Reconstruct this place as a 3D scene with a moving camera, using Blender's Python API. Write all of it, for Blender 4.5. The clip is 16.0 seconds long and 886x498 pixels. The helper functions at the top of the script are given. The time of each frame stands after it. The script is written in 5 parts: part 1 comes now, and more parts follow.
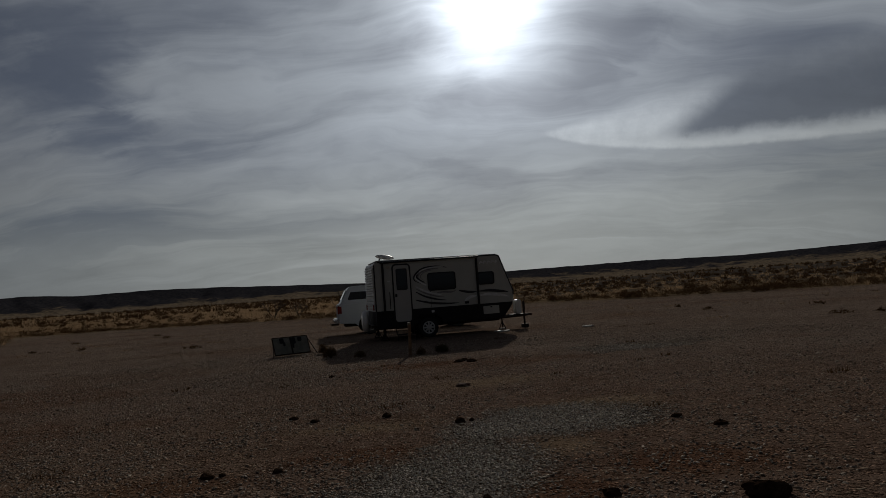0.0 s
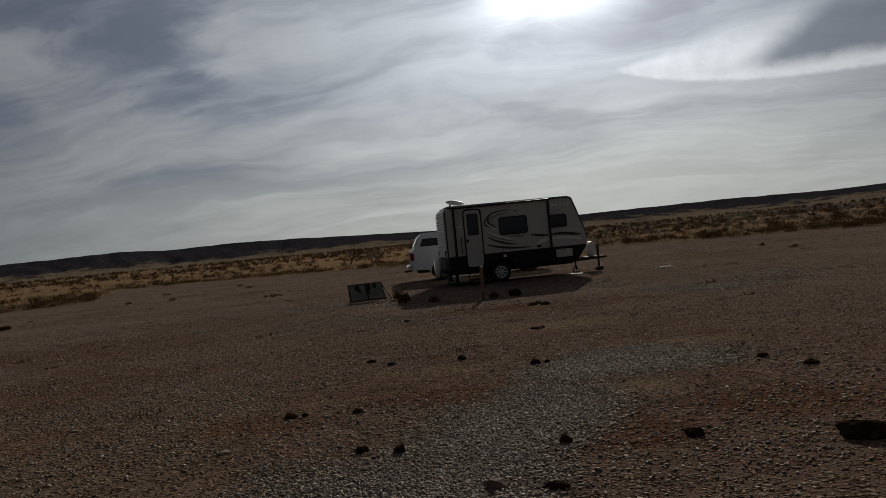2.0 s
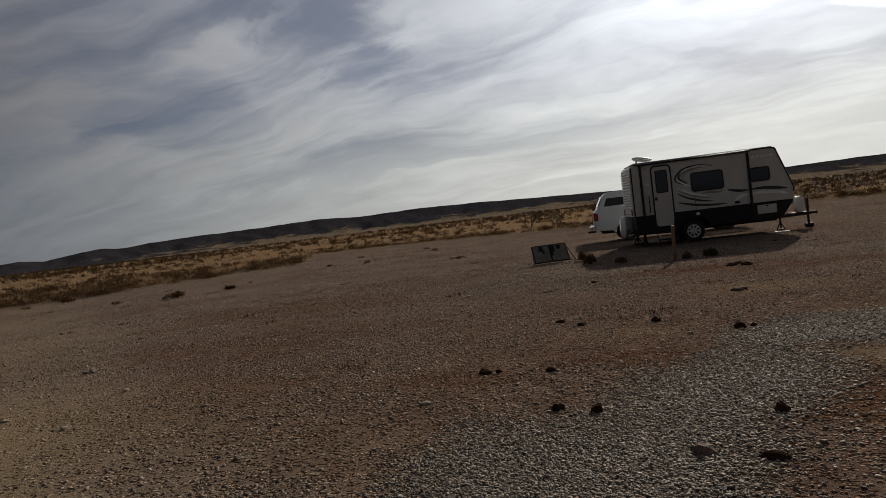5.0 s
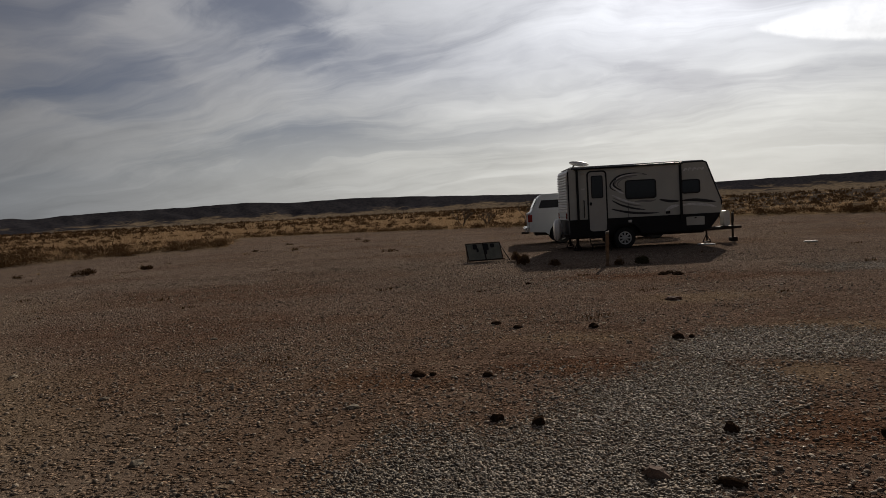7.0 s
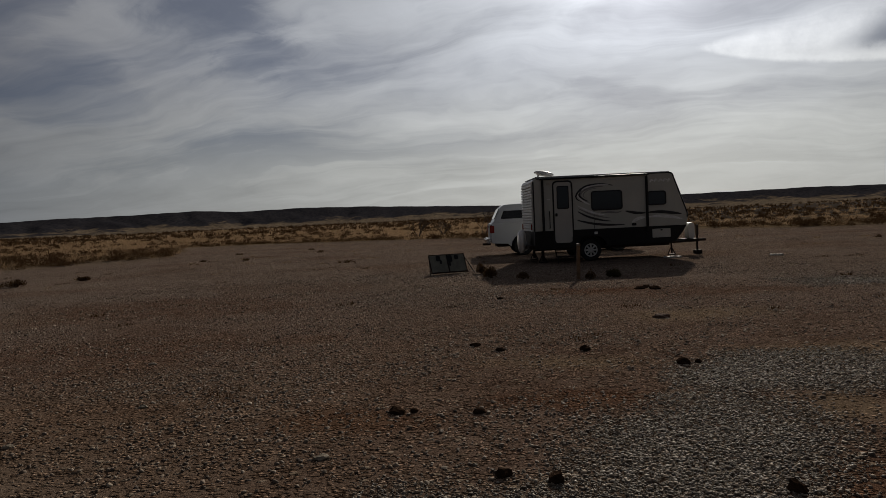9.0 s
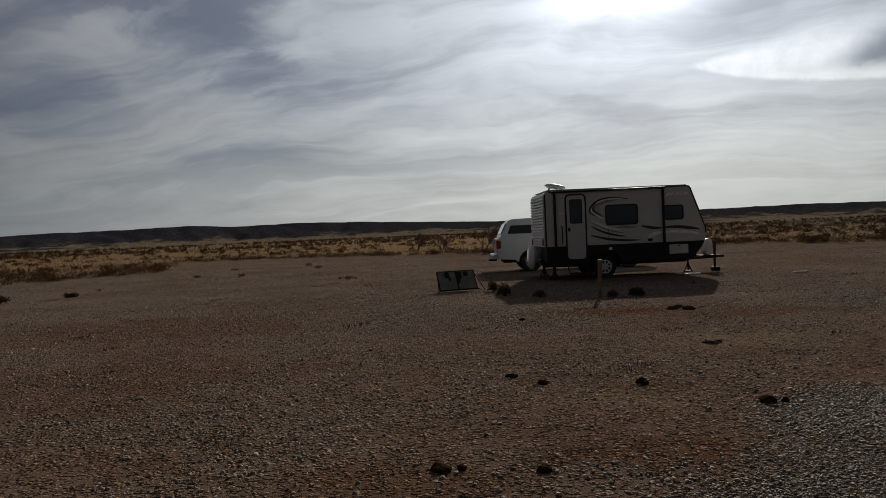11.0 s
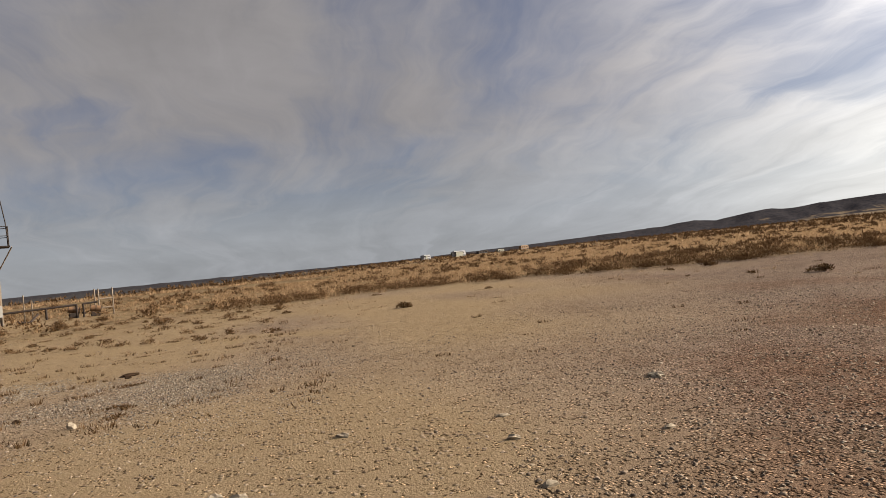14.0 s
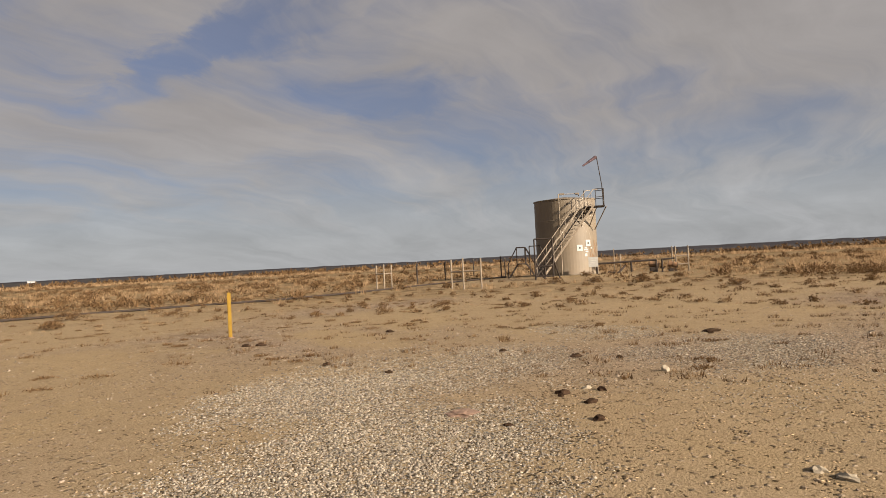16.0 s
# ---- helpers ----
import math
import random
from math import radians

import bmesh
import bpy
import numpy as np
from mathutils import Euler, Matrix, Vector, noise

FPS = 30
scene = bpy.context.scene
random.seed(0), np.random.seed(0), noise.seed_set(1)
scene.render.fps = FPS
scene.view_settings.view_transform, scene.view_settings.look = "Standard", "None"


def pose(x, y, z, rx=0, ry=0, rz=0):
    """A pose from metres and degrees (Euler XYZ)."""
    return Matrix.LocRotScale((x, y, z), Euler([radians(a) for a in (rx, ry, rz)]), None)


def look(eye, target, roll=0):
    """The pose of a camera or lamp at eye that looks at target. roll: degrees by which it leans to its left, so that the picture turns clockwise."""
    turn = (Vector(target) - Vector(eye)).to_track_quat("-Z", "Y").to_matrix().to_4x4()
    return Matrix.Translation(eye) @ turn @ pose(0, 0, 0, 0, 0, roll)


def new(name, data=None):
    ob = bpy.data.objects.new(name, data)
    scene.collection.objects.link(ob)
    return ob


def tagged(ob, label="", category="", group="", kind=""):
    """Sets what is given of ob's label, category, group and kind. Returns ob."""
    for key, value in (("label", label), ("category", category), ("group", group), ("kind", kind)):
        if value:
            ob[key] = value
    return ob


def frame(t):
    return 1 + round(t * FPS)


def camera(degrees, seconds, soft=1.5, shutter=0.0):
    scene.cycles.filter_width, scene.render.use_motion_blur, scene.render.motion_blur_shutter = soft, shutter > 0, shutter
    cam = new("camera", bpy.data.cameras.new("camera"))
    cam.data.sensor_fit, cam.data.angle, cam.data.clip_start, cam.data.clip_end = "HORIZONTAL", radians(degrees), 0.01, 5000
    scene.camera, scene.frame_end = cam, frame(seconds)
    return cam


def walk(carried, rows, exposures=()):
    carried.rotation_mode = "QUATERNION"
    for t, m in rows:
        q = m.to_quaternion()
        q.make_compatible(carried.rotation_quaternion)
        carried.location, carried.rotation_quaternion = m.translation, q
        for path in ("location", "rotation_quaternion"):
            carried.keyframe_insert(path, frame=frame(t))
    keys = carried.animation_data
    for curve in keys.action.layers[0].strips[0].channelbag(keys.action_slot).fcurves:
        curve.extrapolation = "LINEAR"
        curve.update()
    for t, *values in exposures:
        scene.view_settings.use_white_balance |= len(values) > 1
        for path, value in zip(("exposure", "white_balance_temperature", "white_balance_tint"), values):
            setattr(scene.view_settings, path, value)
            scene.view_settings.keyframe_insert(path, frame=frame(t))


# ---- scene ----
cam = camera(66.8, 16.0, soft=0.8)
PATH = [
    (0, (0.535, -0.454, 1.549), (0.509, 1.542, 1.67), -4.1),
    (0.5, (0.526, -0.426, 1.513), (0.425, 1.57, 1.58), -3.2),
    (1, (0.511, -0.404, 1.513), (0.299, 1.584, 1.504), -3.5),
    (1.5, (0.523, -0.381, 1.515), (0.307, 1.607, 1.507), -4.6),
    (2, (0.526, -0.36, 1.507), (0.277, 1.624, 1.487), -5.6),
    (2.5, (0.533, -0.339, 1.511), (0.276, 1.644, 1.495), -5.6),
    (3, (0.488, -0.348, 1.506), (0.015, 1.595, 1.503), -5.2),
    (3.5, (0.447, -0.364, 1.495), (-0.321, 1.483, 1.47), -6.1),
    (4, (0.457, -0.373, 1.501), (-0.356, 1.454, 1.468), -7.5),
    (6.5, (0.25, -0.162, 1.458), (-0.376, 1.733, 1.327), -4.3),
    (7, (0.188, 0.015, 1.469), (-0.388, 1.927, 1.36), -3.2),
    (7.5, (0.16, 0.238, 1.494), (-0.364, 2.169, 1.467), -2.0),
    (8, (0.082, 0.451, 1.456), (-0.446, 2.376, 1.332), -1.8),
    (8.5, (-0.108, 0.635, 1.46), (-0.566, 2.579, 1.356), -2.8),
    (11, (-0.882, 1.687, 1.449), (-1.304, 3.642, 1.41), -2.5),
    (11.5, (-1.025, 1.961, 1.445), (-1.643, 3.862, 1.408), -4.3),
    (12, (-1.192, 2.168, 1.451), (-1.893, 4.035, 1.303), -4.3),
    (12.5, (-1.317, 2.254, 1.488), (-2.266, 4.013, 1.421), -8.8),
    (13, (-1.338, 2.35, 1.524), (-2.699, 3.814, 1.56), -8.3),
    (13.5, (-1.345, 2.409, 1.533), (-3.105, 3.359, 1.575), -5.7),
    (14, (-1.351, 2.371, 1.532), (-3.286, 2.873, 1.558), -5.7),
    (14.5, (-1.294, 2.309, 1.562), (-3.276, 2.573, 1.618), -4.9),
    (15, (-1.218, 2.215, 1.552), (-3.212, 2.068, 1.59), -3.4),
    (15.5, (-1.236, 2.167, 1.543), (-3.135, 1.542, 1.544), -4.9),
    (16, (-1.276, 2.135, 1.528), (-2.98, 1.089, 1.564), -2.9),
]
walk(cam, [(t, look(eye, target, roll)) for t, eye, target, roll in PATH],
     [(0, -1.78, 6080, 8), (0.5, -1.34, 6150, 8), (1.0, -0.98, 6250, 9), (1.5, -1.09, 6250, 9), (2.5, -1.04, 6250, 9), (3.0, -0.89, 6300, 10), (3.5, -0.83, 6350, 10), (4.0, -0.49, 6350, 10), (6.5, -0.54, 6550, 12), (7.0, -0.64, 6550, 12),
      (7.5, -1.00, 6450, 11), (8.0, -0.54, 6500, 11), (8.5, -1.01, 6450, 11), (11.0, -0.79, 6250, 9), (11.5, -0.64, 6300, 10), (12.0, -0.29, 6400, 11), (12.5, -0.44, 6350, 10), (13.0, -0.09, 6450, 11), (13.5, 0.49, 6680, 12),
      (14.0, 1.06, 6830, 12), (14.5, 1.19, 6930, 12), (16.0, 1.27, 7130, 12)])


# ---- world and sun ----
SUN_AZ, SUN_EL = radians(4.6), radians(22.4)
SUN_DIR = Vector((math.sin(SUN_AZ) * math.cos(SUN_EL), math.cos(SUN_AZ) * math.cos(SUN_EL), math.sin(SUN_EL)))
sun = new("sun", bpy.data.lights.new("sun", "SUN"))
sun.data.energy, sun.data.angle, sun.data.color = 5.0, radians(0.9), (1.0, 0.90, 0.76)
sun.matrix_world = look((0, 0, 60), Vector((0, 0, 60)) - SUN_DIR)


class Nodes:
    """Short hand for building a node tree."""

    def __init__(self, tree):
        self.tree = tree

    def add(self, kind, inputs=None):
        node = self.tree.nodes.new(kind)
        for key, value in (inputs or {}).items():
            self.put(node.inputs[key], value)
        return node

    def put(self, socket, value):
        if isinstance(value, bpy.types.NodeSocket):
            self.tree.links.new(value, socket)
        else:
            socket.default_value = value

    def math(self, op, a, b=0.0, c=0.0, clamp=False):
        node = self.add("ShaderNodeMath", {0: a, 1: b, 2: c})
        node.operation, node.use_clamp = op, clamp
        return node.outputs[0]

    def vec(self, op, a, b=(0, 0, 0), out=0):
        node = self.add("ShaderNodeVectorMath", {0: a, 1: b})
        node.operation = op
        return node.outputs[out]

    def mix(self, f, a, b, blend="MIX"):
        node = self.add("ShaderNodeMix")
        node.data_type, node.blend_type = "RGBA", blend
        for socket, value in zip((node.inputs[0], node.inputs[6], node.inputs[7]), (f, a, b)):
            self.put(socket, value if isinstance(value, (bpy.types.NodeSocket, float, int)) else (*value, 1)[:4])
        return node.outputs[2]

    def noise(self, vector, scale, detail=4.0, rough=0.55, distort=0.0, out=0):
        return self.add("ShaderNodeTexNoise", {"Vector": vector, "Scale": scale, "Detail": detail, "Roughness": rough, "Distortion": distort}).outputs[out]

    def step(self, value, lo, hi):
        node = self.add("ShaderNodeMapRange", {0: value, 1: lo, 2: hi})
        node.interpolation_type = "SMOOTHSTEP"
        return node.outputs[0]

    def cells(self, vector, scale):
        node = self.add("ShaderNodeTexVoronoi")
        node.feature, node.voronoi_dimensions = "F1", "2D"
        self.put(node.inputs["Vector"], vector)
        node.inputs["Scale"].default_value = scale
        return node

    def attribute(self, name):
        node = self.add("ShaderNodeAttribute")
        node.attribute_name = name
        return node


def build_world():
    world = bpy.data.worlds.new("sky")
    world.use_nodes = True
    scene.world = world
    world.node_tree.nodes.clear()
    n = Nodes(world.node_tree)
    way = n.add("ShaderNodeTexCoord").outputs["Generated"]
    air = n.add("ShaderNodeTexSky")
    air.sky_type, air.sun_disc, air.sun_elevation, air.sun_rotation = "NISHITA", False, SUN_EL, SUN_AZ
    air.dust_density, air.altitude = 2.0, 900
    xyz = n.add("ShaderNodeSeparateXYZ", {0: way})
    az = n.math("DEGREES", n.math("ARCTAN2", xyz.outputs[0], xyz.outputs[1]))
    el = n.math("DEGREES", n.math("ARCSINE", xyz.outputs[2]))
    high = n.math("ADD", n.math("MAXIMUM", xyz.outputs[2], 0.0), 0.22)
    flat = n.add("ShaderNodeCombineXYZ", {0: n.math("DIVIDE", xyz.outputs[0], high), 1: n.math("DIVIDE", xyz.outputs[1], high), 2: 0.0}).outputs[0]
    # a sheet of thin cloud in wind-drawn streaks, over larger banks
    bent = n.vec("ADD", flat, n.vec("MULTIPLY", n.noise(flat, 0.8, 4.0, out=1), (1.0, 1.0, 0)))
    turned = n.add("ShaderNodeMapping", {"Vector": bent, "Rotation": (0, 0, radians(-38)), "Scale": (0.55, 1.1, 1), "Location": (2.3, 0.7, 0)}).outputs[0]
    streak = n.noise(turned, 1.55, 10.0, 0.56, 0.4)
    combed = n.add("ShaderNodeMapping", {"Vector": bent, "Rotation": (0, 0, radians(-52)), "Scale": (0.35, 2.6, 1), "Location": (0.4, 3.1, 0)}).outputs[0]
    wisp = n.noise(combed, 1.9, 9.0, 0.62, 0.3)
    bank = n.noise(n.vec("ADD", flat, (4.1, 8.3, 0)), 0.85, 5.0, 0.5)
    drift = n.noise(bent, 3.2, 7.0, 0.6, out=1)
    pull = n.add("ShaderNodeSeparateXYZ", {0: drift})
    az_w = n.math("ADD", az, n.math("MULTIPLY", n.math("SUBTRACT", pull.outputs[0], 0.5), 16.0))
    el_w = n.math("ADD", el, n.math("MULTIPLY", n.math("SUBTRACT", pull.outputs[1], 0.5), 7.0))

    def spread(a0, e0, a1, e1, tilt):
        """One soft oval of the sky: 1 in its middle, 0 outside."""
        c, q = math.cos(radians(tilt)), math.sin(radians(tilt))
        da, de = n.math("SUBTRACT", az_w, a0), n.math("SUBTRACT", el_w, e0)
        u = n.math("DIVIDE", n.math("MULTIPLY_ADD", da, c, n.math("MULTIPLY", de, q)), a1)
        v = n.math("DIVIDE", n.math("MULTIPLY_ADD", da, -q, n.math("MULTIPLY", de, c)), e1)
        return n.step(n.math("MULTIPLY_ADD", u, u, n.math("MULTIPLY", v, v)), 2.6, 0.0)

    # where the sheet is thin, and where it is thick
    bias = 0.0
    for a0, e0, a1, e1, tilt, much in THIN + THICK:
        bias = n.math("MULTIPLY_ADD", spread(a0, e0, a1, e1, tilt), much * 0.62, bias)
    mass = n.math("ADD", n.math("MULTIPLY", streak, 0.50), n.math("ADD", n.math("MULTIPLY", bank, 0.28), n.math("MULTIPLY", wisp, 0.22)))
    mass = n.math("ADD", mass, bias)
    mass = n.math("SUBTRACT", mass, n.math("MULTIPLY", n.step(el, 26.0, 55.0), 0.10))
    veil = n.step(mass, 0.33, 0.585)
    low = n.step(el, 13.0, 2.0)
    cover = n.math("MAXIMUM", n.math("ADD", 0.30, n.math("MULTIPLY", veil, 0.66)), n.math("MULTIPLY", low, 0.88))
    # the sheet is lit from behind near the sun
    near = n.math("MAXIMUM", n.vec("DOT_PRODUCT", way, tuple(SUN_DIR), out=1), 0.0)
    glow = n.math("MULTIPLY_ADD", low, GLOW[0] * 0.30, GLOW[0])
    for power, much in zip((3.2, 34.0, 260.0, 5000.0), GLOW[1:]):
        glow = n.math("MULTIPLY_ADD", n.math("POWER", near, power), much, glow)
    shade = n.math("ADD", 0.60, n.math("ADD", n.math("MULTIPLY", n.noise(bent, 2.2, 7.0, 0.58), 0.46), n.math("MULTIPLY", wisp, 0.34)))
    glow = n.math("MULTIPLY", glow, shade)
    sunward = n.step(near, 0.35, 0.95)
    grey = n.mix(n.step(el, 13.0, 3.0), (0.985, 0.968, 0.995), (0.86, 0.93, 1.02))
    white = n.mix(sunward, grey, (0.965, 1.0, 1.05))
    white = n.mix(n.math("MULTIPLY", n.step(el, 14.0, 4.0), sunward), white, (1.02, 1.03, 0.97))
    cloud = n.mix(1.0, white, n.add("ShaderNodeCombineXYZ", {0: glow, 1: glow, 2: glow}).outputs[0], "MULTIPLY")
    clear = n.mix(1.0, air.outputs[0], (0.28, 0.32, 0.43), "MULTIPLY")
    both = n.mix(cover, clear, cloud)
    # one lens-shaped cloud: a bright thin wedge with a thick grey core
    wob = n.math("MULTIPLY", n.math("SUBTRACT", n.noise(way, 9.0, 7.0, 0.62), 0.5), 2.2)
    fine = n.math("MULTIPLY", n.math("SUBTRACT", n.noise(way, 30.0, 6.0, 0.65), 0.5), 1.0)
    a = n.math("SUBTRACT", n.math("ADD", az, wob), LENS_AZ)
    sag = n.math("MULTIPLY", n.math("SUBTRACT", 1.0, n.math("EXPONENT", n.math("DIVIDE", n.math("MAXIMUM", a, -1.0), -7.0))), 2.7)
    base = n.math("SUBTRACT", LENS_EL, n.math("MULTIPLY_ADD", a, 0.03, sag))
    rise = n.math("SUBTRACT", n.math("MULTIPLY_ADD", fine, 0.35, el), base)
    top = n.math("ADD", n.math("MULTIPLY_ADD", a, 0.05, LENS_EL + 0.25), n.math("MULTIPLY", wob, 0.5))
    fade = n.math("MULTIPLY_ADD", n.math("MAXIMUM", a, 0.0), 0.14, 0.2)
    inside = n.math("MULTIPLY", n.step(rise, -0.05, 0.35), n.step(n.math("DIVIDE", n.math("SUBTRACT", el, top), fade), 1.0, -0.3))
    inside = n.math("MULTIPLY", inside, n.step(n.math("MULTIPLY_ADD", fine, 3.0, a), -0.8, 3.0))
    inside = n.math("MULTIPLY", inside, n.math("MULTIPLY_ADD", fine, 1.2, 0.85, clamp=True))
    over = n.math("SUBTRACT", n.math("MULTIPLY_ADD", n.math("SUBTRACT", a, 8.0), 0.62, LENS_EL - 1.4), n.math("ADD", el, n.math("MULTIPLY", wob, 1.4)))
    core = n.math("MULTIPLY", n.step(n.math("ADD", rise, fine), 0.5, 1.9), n.step(over, -0.4, 2.6))
    core = n.math("MULTIPLY", core, n.step(el, 18.0, 13.0))
    both = n.mix(n.math("MULTIPLY", inside, 0.9), both, n.mix(1.0, cloud, (1.42, 1.40, 1.36), "MULTIPLY"))
    both = n.mix(n.math("MULTIPLY", core, 0.92), both, n.mix(1.0, cloud, (0.36, 0.38, 0.43), "MULTIPLY"))
    out = n.add("ShaderNodeBackground", {"Color": both, "Strength": 0.078})
    n.tree.links.new(out.outputs[0], n.add("ShaderNodeOutputWorld").inputs[0])


# thin and thick stretches of the sheet: azimuth, elevation, half sizes, tilt, amount
THIN = [(-20, 14.2, 9, 2.0, 6, -0.07), (-9.5, 17.6, 4.5, 1.3, 8, -0.05), (-11, 13.0, 7, 0.9, 6, -0.03), (-33, 19.5, 7, 3.0, 0, -0.13), (-43, 11.0, 6, 2.6, -12, -0.12), (-47, 17.5, 7, 3.5, 10, -0.12), (-73, 21, 10, 4.0, 0, -0.12),
        (-27, 13.8, 3.5, 1.6, 25, -0.08), (-55, 18.5, 9, 3.0, 15, -0.09), (-143, 16, 6, 1.5, 27, -0.16), (-136, 19.2, 5, 1.8, 20, -0.15), (-125.5, 14.6, 6, 1.7, 4, -0.15), (-107, 12.9, 6, 0.9, 3, -0.09), (0, 10.3, 7, 0.7, 12, -0.06), (14.5, 18, 4, 1.6, 30, -0.06)]
THICK = [(-14, 17.5, 10, 4.0, 0, 0.14), (-86, 17, 14, 5.0, 0, 0.12), (-62, 9.5, 14, 4.0, 0, 0.06), (-21, 17.4, 6, 1.6, 6, 0.08), (-150, 18.3, 8, 2.2, 12, 0.10), (-132, 20.6, 5, 0.8, 25, 0.07), (-118, 18, 8, 2.0, 10, 0.06), (-97, 18, 10, 1.5, -12, 0.06), (-36, 17.2, 6, 0.8, 28, 0.08), (20, 18, 3.5, 2.5, 40, 0.05)]
GLOW = (1.85, 12.4, 7.0, 62.0, 700.0)
LENS_AZ, LENS_EL = 8.2, 12.3
build_world()


# ---- materials ----
def material(name, colour, rough=0.7, metal=0.0, vary=0.18, scale=6.0, bump=0.15, fine=60.0, dirt=None, dirt_amount=0.3, islands=None, spec=0.4, seethrough=0.0):
    """A painted, stony or metal surface with large stains and fine grain."""
    m = bpy.data.materials.new(name)
    m.use_nodes = True
    n = Nodes(m.node_tree)
    bsdf = m.node_tree.nodes["Principled BSDF"]
    where = n.add("ShaderNodeTexCoord").outputs["Object"]
    big, small = n.noise(where, scale, 5.0, 0.6), n.noise(where, fine, 3.0, 0.6)
    c = colour
    tint = n.mix(n.step(big, 0.3, 0.7), [v * (1 - vary) for v in c], [min(1, v * (1 + vary)) for v in c])
    tint = n.mix(n.math("MULTIPLY", n.step(small, 0.35, 0.75), 0.35), tint, [v * (1 - vary * 1.6) for v in c])
    if dirt:
        tint = n.mix(n.math("MULTIPLY", n.step(n.noise(where, scale * 0.6, 8.0, 0.65, 0.4), 0.52, 0.72), dirt_amount), tint, dirt)
    if islands:
        rnd = n.add("ShaderNodeNewGeometry").outputs["Random Per Island"]
        ramp = n.add("ShaderNodeValToRGB", {0: rnd})
        ramp.color_ramp.elements.remove(ramp.color_ramp.elements[1])
        for k, col in enumerate(islands):
            e = ramp.color_ramp.elements[0] if k == 0 else ramp.color_ramp.elements.new(k / len(islands))
            e.position, e.color = k / len(islands), (*col, 1)
        tint = n.mix(0.82, tint, ramp.outputs[0])
    n.put(bsdf.inputs["Base Color"], tint)
    n.put(bsdf.inputs["Roughness"], n.math("ADD", rough - 0.08, n.math("MULTIPLY", big, 0.16)))
    bsdf.inputs["Metallic"].default_value = metal
    bsdf.inputs["Specular IOR Level"].default_value = spec
    if bump:
        n.put(bsdf.inputs["Normal"], n.add("ShaderNodeBump", {"Height": small, "Strength": bump, "Distance": 0.01}).outputs[0])
    if seethrough:
        leafy = n.add("ShaderNodeBsdfTranslucent", {"Color": tint})
        both = n.add("ShaderNodeMixShader", {0: seethrough, 1: bsdf.outputs[0], 2: leafy.outputs[0]})
        n.tree.links.new(both.outputs[0], m.node_tree.nodes["Material Output"].inputs[0])
    return m


M = {}
M["shell"] = material("beige fibreglass", (0.54, 0.53, 0.47), 0.35, vary=0.05, scale=1.5, bump=0.03, dirt=(0.38, 0.32, 0.25), dirt_amount=0.25)
M["siding"] = material("white aluminium siding", (0.72, 0.71, 0.68), 0.4, vary=0.06, scale=2.0, bump=0.03, dirt=(0.45, 0.38, 0.30))
M["black"] = material("black lower panel", (0.012, 0.012, 0.013), 0.55, vary=0.2, scale=3.0, bump=0.05, dirt=(0.06, 0.045, 0.035), spec=0.25)
M["trim"] = material("black trim", (0.014, 0.014, 0.015), 0.45, vary=0.15, bump=0.03, spec=0.3)
M["roof"] = material("white roof membrane", (0.75, 0.75, 0.73), 0.6, dirt=(0.4, 0.36, 0.3))
M["glass"] = material("dark tinted glass", (0.010, 0.011, 0.013), 0.06, vary=0.1, bump=0.0, spec=0.5)
M["door"] = material("pale door skin", (0.52, 0.50, 0.455), 0.35, vary=0.05, scale=2.0, bump=0.03, dirt=(0.4, 0.34, 0.27), dirt_amount=0.2)
M["decal_dark"] = material("charcoal decal", (0.03, 0.03, 0.033), 0.4, bump=0.0)
M["decal_grey"] = material("silver grey decal", (0.25, 0.24, 0.23), 0.35, bump=0.0)
M["decal_white"] = material("white decal", (0.8, 0.79, 0.76), 0.35, bump=0.0)
M["rubber"] = material("tyre rubber", (0.018, 0.018, 0.018), 0.85, scale=9, bump=0.3, dirt=(0.12, 0.09, 0.07))
M["rim"] = material("white painted steel rim", (0.62, 0.61, 0.58), 0.4, bump=0.05, dirt=(0.25, 0.2, 0.16))
M["steel"] = material("galvanised steel", (0.35, 0.35, 0.35), 0.45, metal=0.7, vary=0.2, bump=0.1)
M["darksteel"] = material("dark weathered steel", (0.030, 0.022, 0.018), 0.75, metal=0.0, vary=0.3, bump=0.2, dirt=(0.10, 0.048, 0.025), spec=0.2)
M["cover"] = material("white plastic cover", (0.74, 0.73, 0.70), 0.45, vary=0.06, bump=0.04, dirt=(0.5, 0.43, 0.35))
M["truck"] = material("white vehicle paint", (0.54, 0.57, 0.62), 0.25, vary=0.04, scale=2.0, bump=0.0, dirt=(0.46, 0.43, 0.40), dirt_amount=0.15)
M["chrome"] = material("dull chrome", (0.55, 0.55, 0.55), 0.25, metal=1.0, bump=0.05)
M["tail"] = material("red lamp lens", (0.22, 0.012, 0.008), 0.2, bump=0.0)
M["amber"] = material("clear lamp lens", (0.6, 0.55, 0.45), 0.2, bump=0.0)
M["panelback"] = material("grey panel sheet", (0.19, 0.187, 0.145), 0.55, vary=0.25, scale=5.0, bump=0.08, dirt=(0.05, 0.048, 0.036), dirt_amount=0.8)
M["wood"] = material("weathered pine", (0.22, 0.135, 0.075), 0.8, vary=0.3, scale=8.0, bump=0.4)
M["tank"] = material("tan tank paint", (0.150, 0.118, 0.084), 0.55, vary=0.10, scale=0.7, bump=0.03, fine=20, dirt=(0.17, 0.115, 0.07), dirt_amount=0.4)
